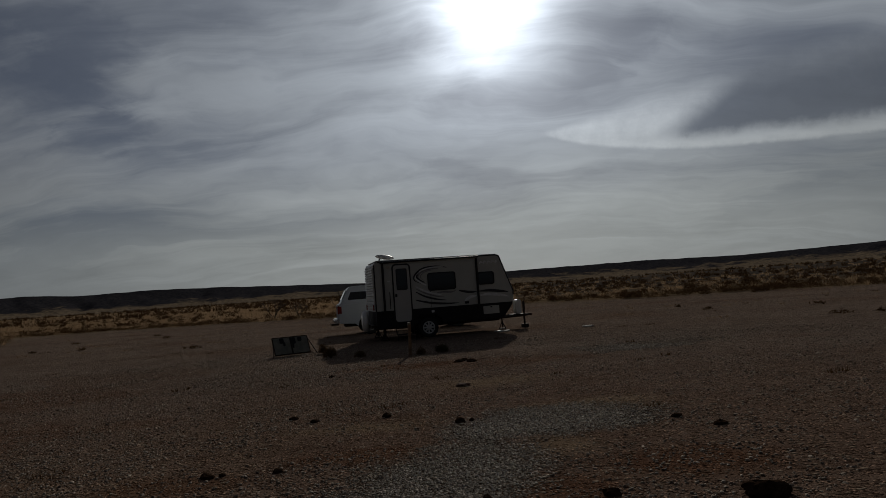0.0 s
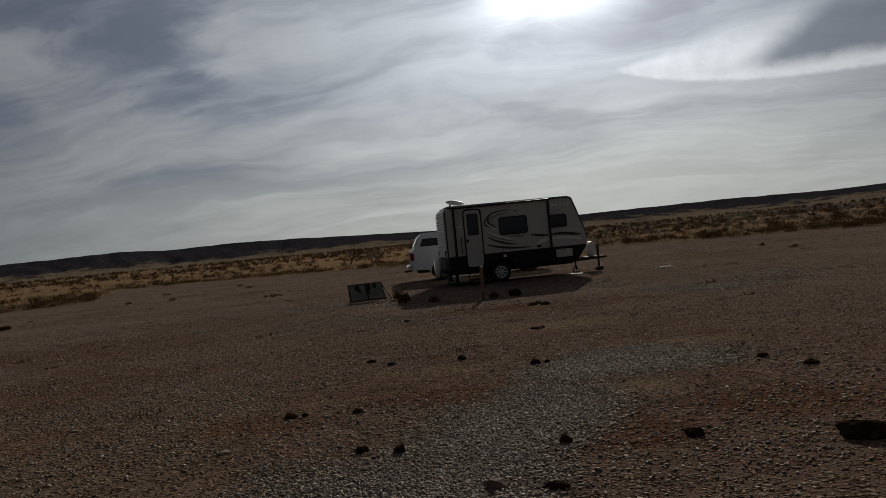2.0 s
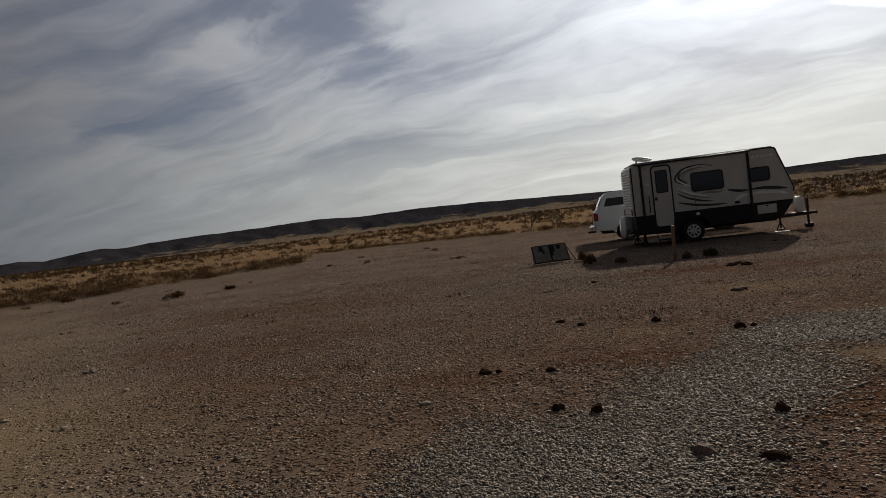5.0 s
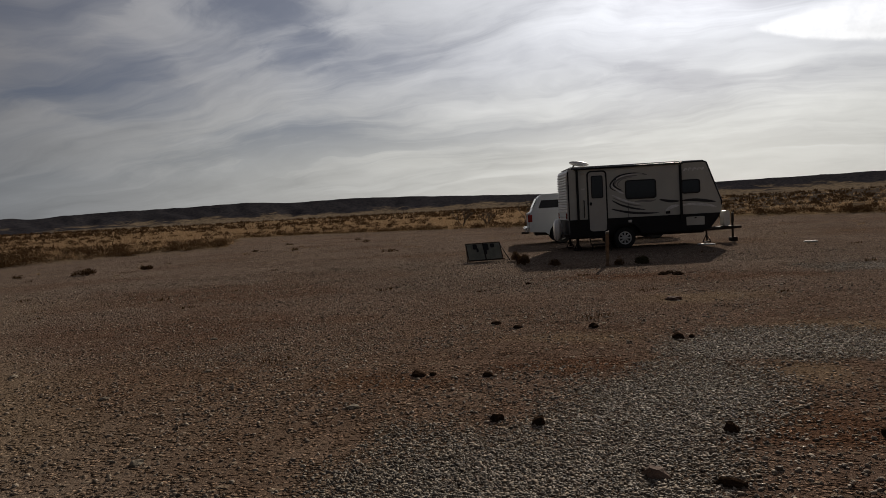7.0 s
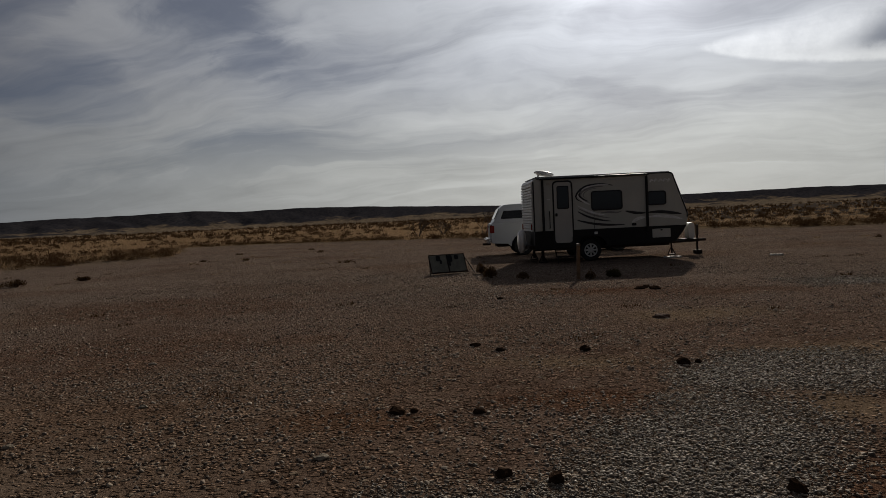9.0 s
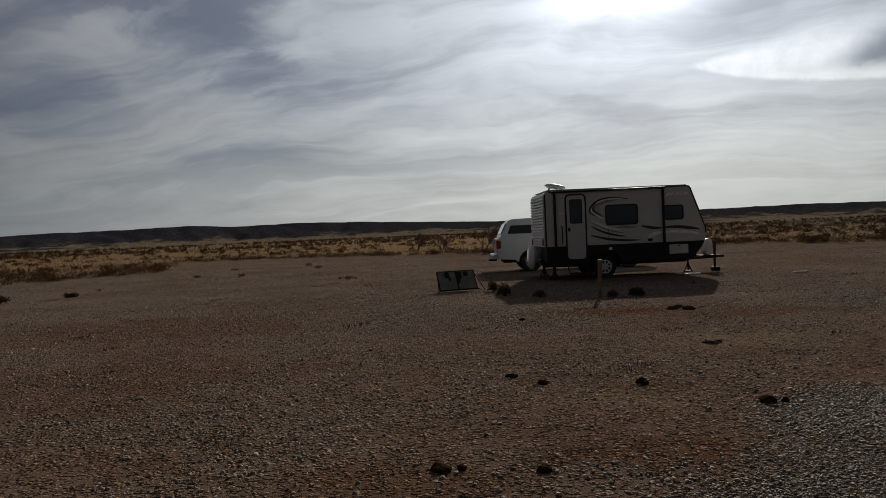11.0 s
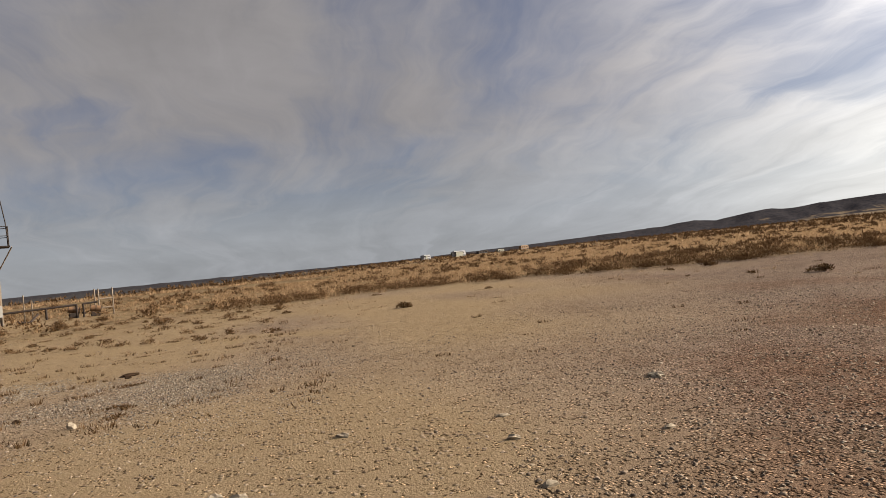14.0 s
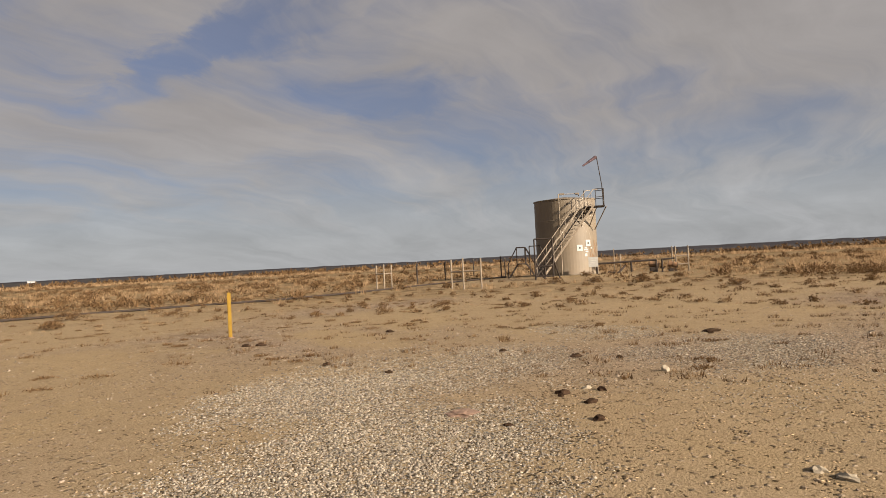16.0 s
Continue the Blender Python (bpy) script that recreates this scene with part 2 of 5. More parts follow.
M["tankrail"] = material("tan painted rail", (0.19, 0.15, 0.11), 0.6, vary=0.2, scale=5, bump=0.15, dirt=(0.10, 0.055, 0.03), dirt_amount=0.75)
M["rust"] = material("rust stain", (0.16, 0.088, 0.045), 0.85, vary=0.35, scale=4, bump=0.2, dirt=(0.27, 0.19, 0.11), dirt_amount=0.8)
M["sign"] = material("white sign enamel", (0.33, 0.32, 0.30), 0.4, vary=0.05, bump=0.02)
M["signblack"] = material("black sign print", (0.02, 0.02, 0.02), 0.5, bump=0.0)
M["signbar"] = material("faded sign print", (0.45, 0.42, 0.38), 0.5, bump=0.0)
M["sock"] = material("faded orange windsock cloth", (0.105, 0.066, 0.074), 0.9, vary=0.3, bump=0.2)
M["yellow"] = material("yellow marker plastic", (0.225, 0.130, 0.012), 0.6, vary=0.15, scale=4, bump=0.05, dirt=(0.33, 0.23, 0.07))
M["dung"] = material("dark dried clod", (0.042, 0.026, 0.017), 0.95, vary=0.45, scale=14, bump=0.8, fine=90, spec=0.0)
M["palerock"] = material("pale limestone", (0.27, 0.225, 0.165), 0.9, vary=0.25, scale=14, bump=0.6, spec=0.2)
M["brownrock"] = material("brown stone", (0.17, 0.11, 0.08), 0.9, vary=0.3, scale=14, bump=0.6, spec=0.2)
M["pebble"] = material("mixed limestone gravel", (0.36, 0.31, 0.26), 0.7, vary=0.2, scale=30, bump=0.2, spec=0.06,
                       islands=[(0.028, 0.018, 0.012), (0.09, 0.061, 0.041), (0.13, 0.092, 0.064), (0.18, 0.132, 0.092), (0.23, 0.172, 0.120), (0.08, 0.052, 0.034), (0.31, 0.240, 0.168), (0.19, 0.141, 0.098), (0.37, 0.296, 0.215), (0.05, 0.034, 0.023)])
M["gravel"] = material("grey crushed gravel", (0.34, 0.32, 0.30), 0.68, vary=0.2, scale=30, bump=0.2, spec=0.08,
                       islands=[(0.026, 0.021, 0.016), (0.075, 0.060, 0.046), (0.14, 0.112, 0.078), (0.19, 0.153, 0.108), (0.23, 0.188, 0.134), (0.10, 0.077, 0.052), (0.26, 0.214, 0.154), (0.33, 0.275, 0.205)])
M["straw"] = material("dry straw grass", (0.30, 0.21, 0.11), 0.85, seethrough=0.5, vary=0.2, scale=0.4, bump=0.0, spec=0.0,
                      islands=[(0.17, 0.108, 0.061), (0.27, 0.178, 0.104), (0.35, 0.238, 0.144), (0.42, 0.298, 0.188), (0.195, 0.124, 0.070), (0.31, 0.206, 0.120)])
M["shrub"] = material("brown desert shrub", (0.13, 0.085, 0.045), 0.9, seethrough=0.12, vary=0.25, scale=0.6, bump=0.0, spec=0.0,
                      islands=[(0.055, 0.030, 0.016), (0.095, 0.052, 0.026), (0.135, 0.076, 0.037), (0.085, 0.050, 0.024), (0.165, 0.102, 0.052), (0.065, 0.037, 0.019)])
M["weed"] = material("grey green weed", (0.10, 0.10, 0.045), 0.9, vary=0.25, scale=5, bump=0.0, spec=0.0,
                     islands=[(0.040, 0.033, 0.018), (0.065, 0.056, 0.028), (0.095, 0.080, 0.042), (0.070, 0.050, 0.028)])
M["twig"] = material("grey brown twigs", (0.10, 0.075, 0.055), 0.9, bump=0.2)
M["rvwhite"] = material("white coach paint", (0.30, 0.30, 0.31), 0.4, vary=0.05, bump=0.0)
M["farshed"] = material("far pale roof metal", (0.30, 0.30, 0.30), 0.5, bump=0.0)


def hill_material():
    m = bpy.data.materials.new("dark hazed scrub hillside")
    m.use_nodes = True
    n = Nodes(m.node_tree)
    bsdf = m.node_tree.nodes["Principled BSDF"]
    where = n.add("ShaderNodeTexCoord").outputs["Object"]
    z = n.add("ShaderNodeSeparateXYZ", {0: where}).outputs[2]
    patch = n.noise(where, 0.007, 9.0, 0.68)
    fine = n.noise(where, 0.09, 6.0, 0.7)
    # haze of distance is painted in: bluer rock, paler grass
    rock = n.mix(n.step(fine, 0.35, 0.65), (0.022, 0.022, 0.028), (0.052, 0.048, 0.050))
    grass = n.mix(n.step(fine, 0.4, 0.62), (0.11, 0.086, 0.064), (0.25, 0.19, 0.125))
    northing = n.add("ShaderNodeSeparateXYZ", {0: where}).outputs[1]
    z = n.math("ADD", z, n.math("MULTIPLY", n.step(northing, 1750.0, 1150.0), 36.0))
    level = n.math("ADD", z, n.math("MULTIPLY", n.math("SUBTRACT", patch, 0.5), 90.0))
    n.put(bsdf.inputs["Base Color"], n.mix(n.step(level, 15.0, 27.0), grass, rock))
    bsdf.inputs["Roughness"].default_value = 0.95
    bsdf.inputs["Specular IOR Level"].default_value = 0.0
    return m


def ground_material():
    m = bpy.data.materials.new("gravel pad and desert soil")
    m.use_nodes = True
    n = Nodes(m.node_tree)
    bsdf = m.node_tree.nodes["Principled BSDF"]
    where = n.add("ShaderNodeTexCoord").outputs["Object"]
    tone = n.add("ShaderNodeSeparateColor", {0: n.attribute("soil").outputs["Color"]})
    gravel, red, pale = tone.outputs[0], tone.outputs[1], tone.outputs[2]
    veg = n.attribute("growth").outputs["Fac"]
    big = n.noise(where, 0.35, 6.0, 0.6)
    mid = n.noise(where, 2.2, 6.0, 0.65)
    grit = n.noise(where, 42.0, 4.0, 0.7)
    clump_noise = n.noise(where, 5.0, 5.0, 0.65)
    dirt = n.mix(n.step(mid, 0.3, 0.7), (0.178, 0.134, 0.104), (0.245, 0.190, 0.150))
    dirt = n.mix(n.math("MULTIPLY", n.step(big, 0.38, 0.66), 0.7), dirt, (0.270, 0.212, 0.168))
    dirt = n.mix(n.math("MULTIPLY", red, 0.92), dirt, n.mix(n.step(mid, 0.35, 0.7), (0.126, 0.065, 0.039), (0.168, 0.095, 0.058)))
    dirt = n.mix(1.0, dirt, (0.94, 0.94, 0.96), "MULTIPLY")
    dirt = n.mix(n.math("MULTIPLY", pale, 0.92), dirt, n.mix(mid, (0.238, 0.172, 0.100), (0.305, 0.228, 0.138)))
    # small stones: cells with their own tints, the shade between them painted dark
    wob = n.vec("ADD", where, n.vec("MULTIPLY", n.noise(where, 18.0, 2.0, out=1), (0.03, 0.03, 0)))
    cells, coarse = n.cells(wob, 36.0), n.cells(wob, 15.0)
    tint = n.add("ShaderNodeSeparateColor", {0: cells.outputs["Color"]})
    tint2 = n.add("ShaderNodeSeparateColor", {0: coarse.outputs["Color"]})
    rock = n.mix(n.step(gravel, 0.25, 0.8), n.mix(1.0, dirt, (1.25, 1.20, 1.14), "MULTIPLY"), (0.185, 0.153, 0.118))
    bright = n.math("ADD", 0.38, n.math("MULTIPLY", n.math("POWER", tint.outputs[0], 1.8), 1.65))
    rock = n.mix(1.0, rock, n.add("ShaderNodeCombineXYZ", {0: bright, 1: bright, 2: bright}).outputs[0], "MULTIPLY")
    gap_shade = n.step(cells.outputs["Distance"], 0.30, 0.62)
    rock = n.mix(n.math("MULTIPLY", gap_shade, 0.92), rock, n.mix(1.0, dirt, (0.24, 0.22, 0.20), "MULTIPLY"))
    showing = n.math("GREATER_THAN", n.math("ADD", tint.outputs[1], n.math("MULTIPLY", n.math("SUBTRACT", clump_noise, 0.5), 2.4)),
                     n.math("ADD", n.math("SUBTRACT", 0.66, n.math("MULTIPLY", gravel, 0.62)), n.math("MULTIPLY", pale, 0.52)))
    # soil under gravel darkened for the shade among its stones
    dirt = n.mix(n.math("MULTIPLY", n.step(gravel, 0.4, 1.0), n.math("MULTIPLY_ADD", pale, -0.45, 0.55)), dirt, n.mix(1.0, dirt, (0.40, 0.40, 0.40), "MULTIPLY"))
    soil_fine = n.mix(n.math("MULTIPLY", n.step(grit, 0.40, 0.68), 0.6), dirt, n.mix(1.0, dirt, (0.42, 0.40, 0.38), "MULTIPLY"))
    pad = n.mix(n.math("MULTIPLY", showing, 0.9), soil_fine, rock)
    bigger = n.math("MULTIPLY", n.math("GREATER_THAN", tint2.outputs[1], 0.86), n.step(coarse.outputs["Distance"], 0.42, 0.30))
    pad = n.mix(n.math("MULTIPLY", bigger, 0.8), pad, n.mix(tint2.outputs[0], (0.08, 0.055, 0.037), (0.31, 0.245, 0.18)))
    tuft = n.noise(where, 0.9, 8.0, 0.7)
    far = n.noise(where, 0.05, 8.0, 0.7)
    field = n.mix(n.step(tuft, 0.38, 0.62), (0.115, 0.080, 0.047), (0.245, 0.178, 0.106))
    field = n.mix(n.math("MULTIPLY", n.step(far, 0.48, 0.62), 0.65), field, (0.085, 0.056, 0.028))
    # dark scrub far out, its blue-grey tint painted for haze
    field = n.mix(n.attribute("scrub").outputs["Fac"], field, n.mix(n.step(far, 0.4, 0.6), (0.032, 0.032, 0.036), (0.060, 0.054, 0.050)))
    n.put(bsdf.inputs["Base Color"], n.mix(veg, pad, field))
    bsdf.inputs["Roughness"].default_value = 1.0
    bsdf.inputs["Specular IOR Level"].default_value = 0.0
    height = n.math("ADD", n.math("MULTIPLY", n.math("SUBTRACT", 0.7, cells.outputs["Distance"]), n.math("MULTIPLY", showing, 0.7)), n.math("MULTIPLY", grit, 0.5))
    height = n.math("ADD", height, n.math("MULTIPLY", n.math("SUBTRACT", 0.6, coarse.outputs["Distance"]), n.math("MULTIPLY", bigger, 1.0)))
    n.put(bsdf.inputs["Normal"], n.add("ShaderNodeBump", {"Height": height, "Strength": 1.0, "Distance": 0.046}).outputs[0])
    return m


M["ground"], M["hill"] = ground_material(), hill_material()


# ---- building helpers ----
def mesh_object(name, bm, mat, smooth=False):
    me = bpy.data.meshes.new(name)
    bmesh.ops.recalc_face_normals(bm, faces=bm.faces)
    bm.to_mesh(me)
    bm.free()
    me.materials.append(M[mat])
    if smooth:
        for p in me.polygons:
            p.use_smooth = True
    return new(name, me)


def part(name, bm, mat, parent, label="", smooth=False):
    ob = mesh_object(name, bm, mat, smooth)
    ob.parent = parent
    return tagged(ob, label)


def thing(name, label, category, x, y, z=0.0, turn=0.0, group="", kind=""):
    ob = new(name)
    ob.empty_display_size = 0.2
    ob.matrix_world = pose(x, y, z, 0, 0, turn)
    return tagged(ob, label, category, group, kind)


def raw(name, verts, faces, mat):
    me = bpy.data.meshes.new(name)
    verts, faces = np.asarray(verts, np.float32), np.asarray(faces, np.int32)
    k = faces.shape[1]
    me.vertices.add(len(verts))
    me.vertices.foreach_set("co", verts.ravel())
    me.loops.add(faces.size)
    me.loops.foreach_set("vertex_index", faces.ravel())
    me.polygons.add(len(faces))
    me.polygons.foreach_set("loop_start", np.arange(0, faces.size, k, dtype=np.int32))
    me.update(calc_edges=True)
    me.materials.append(M[mat])
    return new(name, me)


def B():
    return bmesh.new()


def box(bm, x0, x1, y0, y1, z0, z1, bevel=0.0):
    vs = bmesh.ops.create_cube(bm, size=1.0, matrix=Matrix.Translation(((x0 + x1) / 2, (y0 + y1) / 2, (z0 + z1) / 2)) @ Matrix.Diagonal((x1 - x0, y1 - y0, z1 - z0, 1)))["verts"]
    if bevel:
        es = list({e for v in vs for e in v.link_edges})
        bmesh.ops.bevel(bm, geom=es, offset=bevel, segments=2, affect="EDGES")
    return bm


def rod(bm, a, b, r, seg=8, r2=None):
    a, b = Vector(a), Vector(b)
    d = b - a
    m = Matrix.Translation((a + b) / 2) @ d.to_track_quat("Z", "Y").to_matrix().to_4x4()
    bmesh.ops.create_cone(bm, cap_ends=True, segments=seg, radius1=r, radius2=r if r2 is None else r2, depth=d.length, matrix=m)
    return bm


def rods(bm, pts, r, seg=8):
    for a, b in zip(pts, pts[1:]):
        rod(bm, a, b, r, seg)
    return bm


def prism(bm, outline, y0, y1, inset=0.0, bevel=0.0):
    """An outline in x and z, drawn out from y0 to y1."""
    near = [bm.verts.new((x, y0, z)) for x, z in outline]
    away = [bm.verts.new((x, y1, z)) for x, z in outline]
    bm.faces.new(near)
    bm.faces.new(away[::-1])
    for k in range(len(near)):
        j = (k + 1) % len(near)
        bm.faces.new((near[k], away[k], away[j], near[j]))
    if bevel:
        bmesh.ops.bevel(bm, geom=list(bm.edges), offset=bevel, segments=2, affect="EDGES")
    return bm


def rounded(x0, x1, z0, z1, r, n=5):
    pts = []
    for cx, cz, a0 in ((x1 - r, z1 - r, 0), (x0 + r, z1 - r, 90), (x0 + r, z0 + r, 180), (x1 - r, z0 + r, 270)):
        for k in range(n):
            a = radians(a0 + 90 * k / (n - 1))
            pts.append((cx + r * math.cos(a), cz + r * math.sin(a)))
    return pts


def ring(bm, outer, inner, y0, y1):
    """A frame between two outlines of as many points."""
    k = len(outer)
    loops = [[bm.verts.new((x, y, z)) for x, z in o] for o, y in ((outer, y0), (inner, y0), (inner, y1), (outer, y1))]
    for a in range(4):
        la, lb = loops[a], loops[(a + 1) % 4]
        for i in range(k):
            j = (i + 1) % k
            bm.faces.new((la[i], la[j], lb[j], lb[i]))
    return bm


def ribbon(bm, pts, width, y0, y1):
    """A tapering swoosh through pts (x, z), in a thin sheet."""
    fine = []
    n = len(pts)
    for k in range(n - 1):
        p0, p1, p2, p3 = (Vector(pts[min(max(k + d, 0), n - 1)]) for d in (-1, 0, 1, 2))
        for s in range(6):
            t = s / 6
            fine.append(0.5 * (2 * p1 + (p2 - p0) * t + (2 * p0 - 5 * p1 + 4 * p2 - p3) * t * t + (3 * p1 - p0 - 3 * p2 + p3) * t ** 3))
    fine.append(Vector(pts[-1]))
    up, down = [], []
    for k, p in enumerate(fine):
        d = (fine[min(k + 1, len(fine) - 1)] - fine[max(k - 1, 0)]).normalized()
        w = width * (0.12 + math.sin(math.pi * min(1, 0.06 + k / len(fine))) ** 0.8) / 2
        up.append(p + Vector((-d.y, d.x)) * w)
        down.append(p - Vector((-d.y, d.x)) * w)
    for k in range(len(fine) - 1):
        q = [(up[k], y0), (up[k + 1], y0), (down[k + 1], y0), (down[k], y0)]
        bm.faces.new([bm.verts.new((p.x, y, p.y)) for p, y in q])
    bmesh.ops.remove_doubles(bm, verts=bm.verts, dist=0.0005)
    ext = bmesh.ops.extrude_face_region(bm, geom=list(bm.faces))
    bmesh.ops.translate(bm, vec=(0, y1 - y0, 0), verts=[v for v in ext["geom"] if isinstance(v, bmesh.types.BMVert)])
    return bm


# ---- the ground ----
EDGE = [(-180, 60), (-60, 50), (-17, 48), (-8, 52), (8, 50), (16, 56), (27, 66), (33.5, 68), (34.5, 45), (50, 38), (65, 39), (80, 40), (88, 36), (96, 30), (112, 31), (126, 29), (140, 28), (158, 29), (180, 60)]
EDGE_A, EDGE_R = [a for a, _ in EDGE], [r for _, r in EDGE]
TANK = (-45.05, -14.78)
# soil patches: kind, centre, half sizes, turn
PATCHES = [
    ("gravel", -0.6, 3.4, 1.5, 1.1, 10), ("gravel", 0.4, 5.3, 0.8, 1.3, -25), ("gravel", 1.5, 7.3, 1.3, 0.9, 20), ("gravel", 4.9, 14.8, 1.8, 0.9, 10),
    ("some", -2.6, 13.5, 3.6, 3.2, 20), ("some", -6.5, 17.5, 5.0, 4.5, 0), ("some", 6.0, 19.0, 5.0, 5.0, 0), ("gravel", -5.6, -1.3, 2.0, 1.7, 20), ("gravel", -7.6, -3.4, 2.2, 1.7, 40),
    ("some", -10.0, 1.2, 2.4, 2.4, 60), ("some", -13.0, 2.2, 3.4, 2.2, 20), ("some", -10.5, -2.5, 2.6, 2.0, 0), ("much", -9.6, -3.0, 2.2, 2.4, 20), ("much", -12.0, 0.6, 1.8, 2.6, 70), ("much", -14.5, -2.6, 2.6, 1.2, 40), ("some", -4.0, 6.5, 1.8, 1.5, 20),
    ("red", -0.5, 6.2, 0.9, 0.45, 5), ("red", -2.2, 5.4, 0.9, 0.6, 10), ("red", -0.4, 13.8, 1.8, 0.7, 10), ("red", 1.2, 4.6, 0.8, 0.6, 20), ("red", 2.3, 5.3, 1.0, 0.6, 0),
    ("rusty", -6.2, 8.2, 2.8, 2.0, 20), ("rusty", -4.4, 5.2, 1.9, 1.2, 30), ("rusty", -8.5, 12.0, 3.4, 2.2, 0), ("rusty", 1.6, 13.2, 1.8, 0.6, 10), ("red", -7.0, 0.6, 1.2, 0.6, 50), ("red", -8.0, -0.4, 0.8, 0.6, 0),
    ("pale", -0.6, 7.5, 0.8, 0.3, 5), ("pale", 1.45, 6.1, 0.35, 0.4, 30), ("pale", 2.1, 8.1, 0.9, 0.4, 10), ("pale", 1.0, 10.7, 0.9, 0.5, 10),
    ("pale", -8.4, -10.2, 3.0, 2.6, 30), ("pale", -5.0, -5.4, 2.0, 1.6, 40), ("pale", -12.5, -7.5, 3.0, 1.2, 60), ("pale", -6.6, 1.2, 0.9, 0.5, 60), ("pale", -20.0, -1.0, 6.0, 2.0, 70), ("pale", -43.5, -13.5, 7.0, 5.0, 70), ("pale", -16.0, -8.0, 4.0, 2.0, 40),
]


def scrub(x, y):
    """How far dark scrub takes over from grass, out on the plain."""
    az, r = math.degrees(math.atan2(-x, y)), math.hypot(x, y)
    side = min(1.0, max(0.0, (az - 72) / 22)) if az < 170 else 0.5
    if -90 < az < -3:
        return 0.75 * min(1.0, max(0.0, (r - 55) / 40)) * min(1.0, (-3 - az) / 4)
    return min(1.0, max(0.0, (r - 150) / 120)) * (0.25 + 0.75 * side)


def edge_radius(x, y):
    az = math.degrees(math.atan2(-x, y))
    return float(np.interp(az, EDGE_A, EDGE_R))


def growth(x, y):
    r = math.hypot(x, y)
    e = edge_radius(x, y) + 2.5 * noise.noise((x * 0.11, y * 0.11, 3.0))
    soft = 3.0 if y > 4 else 12.0
    bare = min(1.0, max(0.15, (math.hypot(x - TANK[0] - 2, y - TANK[1]) - 5) / 6))
    return min(1.0, max(0.0, (r - e + soft * 0.5) / soft)) * bare


def soil(x, y):
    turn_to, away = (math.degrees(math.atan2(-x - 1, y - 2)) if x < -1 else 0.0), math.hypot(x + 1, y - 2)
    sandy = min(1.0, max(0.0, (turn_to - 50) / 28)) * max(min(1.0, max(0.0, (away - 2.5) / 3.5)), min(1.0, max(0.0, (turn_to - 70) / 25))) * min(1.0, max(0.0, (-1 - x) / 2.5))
    # red fades outward: partly soil, partly forward-scattered light put into the colour
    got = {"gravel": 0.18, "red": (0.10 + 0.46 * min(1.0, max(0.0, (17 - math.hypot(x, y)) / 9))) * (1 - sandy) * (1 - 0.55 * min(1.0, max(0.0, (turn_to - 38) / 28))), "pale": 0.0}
    wob = 0.45 * noise.noise((x * 0.9, y * 0.9, 0.5)) + 0.25 * noise.noise((x * 2.7, y * 2.7, 1.5))
    for kind, cx, cy, a, b, turn in PATCHES:
        dx, dy = x - cx, y - cy
        if abs(dx) > 2 * max(a, b) or abs(dy) > 2 * max(a, b):
            continue
        c, s = math.cos(radians(turn)), math.sin(radians(turn))
        d = math.hypot((c * dx + s * dy) / a, (c * dy - s * dx) / b) + wob
        much = min(1.0, max(0.0, (1.5 - d) / 1.0))
        if kind in ("some", "much"):
            got["gravel"] = max(got["gravel"], (0.42 if kind == "some" else 0.68) * much)
        elif kind == "rusty":
            got["red"] = max(got["red"], 0.7 * much)
        else:
            got[kind] = max(got[kind], much * (0.45 if kind == "pale" and cy > 3 else 1.0))
    field = noise.noise((x * 0.16 + 7, y * 0.16, 2.0))
    got["gravel"] = max(got["gravel"], min(0.34, max(0.0, 0.17 + 0.6 * field)))
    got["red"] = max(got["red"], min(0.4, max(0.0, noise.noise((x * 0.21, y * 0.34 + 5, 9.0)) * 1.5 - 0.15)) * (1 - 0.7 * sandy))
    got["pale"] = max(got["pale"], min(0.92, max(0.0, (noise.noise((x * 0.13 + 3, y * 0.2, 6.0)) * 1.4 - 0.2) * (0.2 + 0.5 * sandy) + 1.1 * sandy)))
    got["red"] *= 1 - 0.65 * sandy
    return got["gravel"], got["red"], got["pale"]


def gz(x, y):
    """The ground's height."""
    r = math.hypot(x, y)
    z = 0.010 * noise.noise((x * 0.9, y * 0.9, 0)) * min(1.0, r / 6)
    w = growth(x, y)
    if w > 0:
        z += w * (0.10 * noise.noise((x * 0.09, y * 0.09, 4)) + 0.05 * noise.noise((x * 0.5, y * 0.5, 5)) + 0.05)
    if x < -18 and y > 12:
        az, e = math.degrees(math.atan2(-x, y)), r - edge_radius(x, y)
        if 34 < az < 75 and 0 < e < 12:
            z += 0.22 * math.sin(math.pi * e / 12) * min(1.0, (az - 34) / 4) * min(1.0, (75 - az) / 12)
    d = math.hypot(x - TANK[0], y - TANK[1])
    if d < 12:
        z += 0.22 * (1 - d / 12) ** 1.2
    if r > 90:
        az = math.degrees(math.atan2(-x, y))
        z += 1.5 * min(1.0, (r - 90) / 400) ** 1.5 * min(1.0, max(0.0, (98 - abs(az)) / 24))
    return z


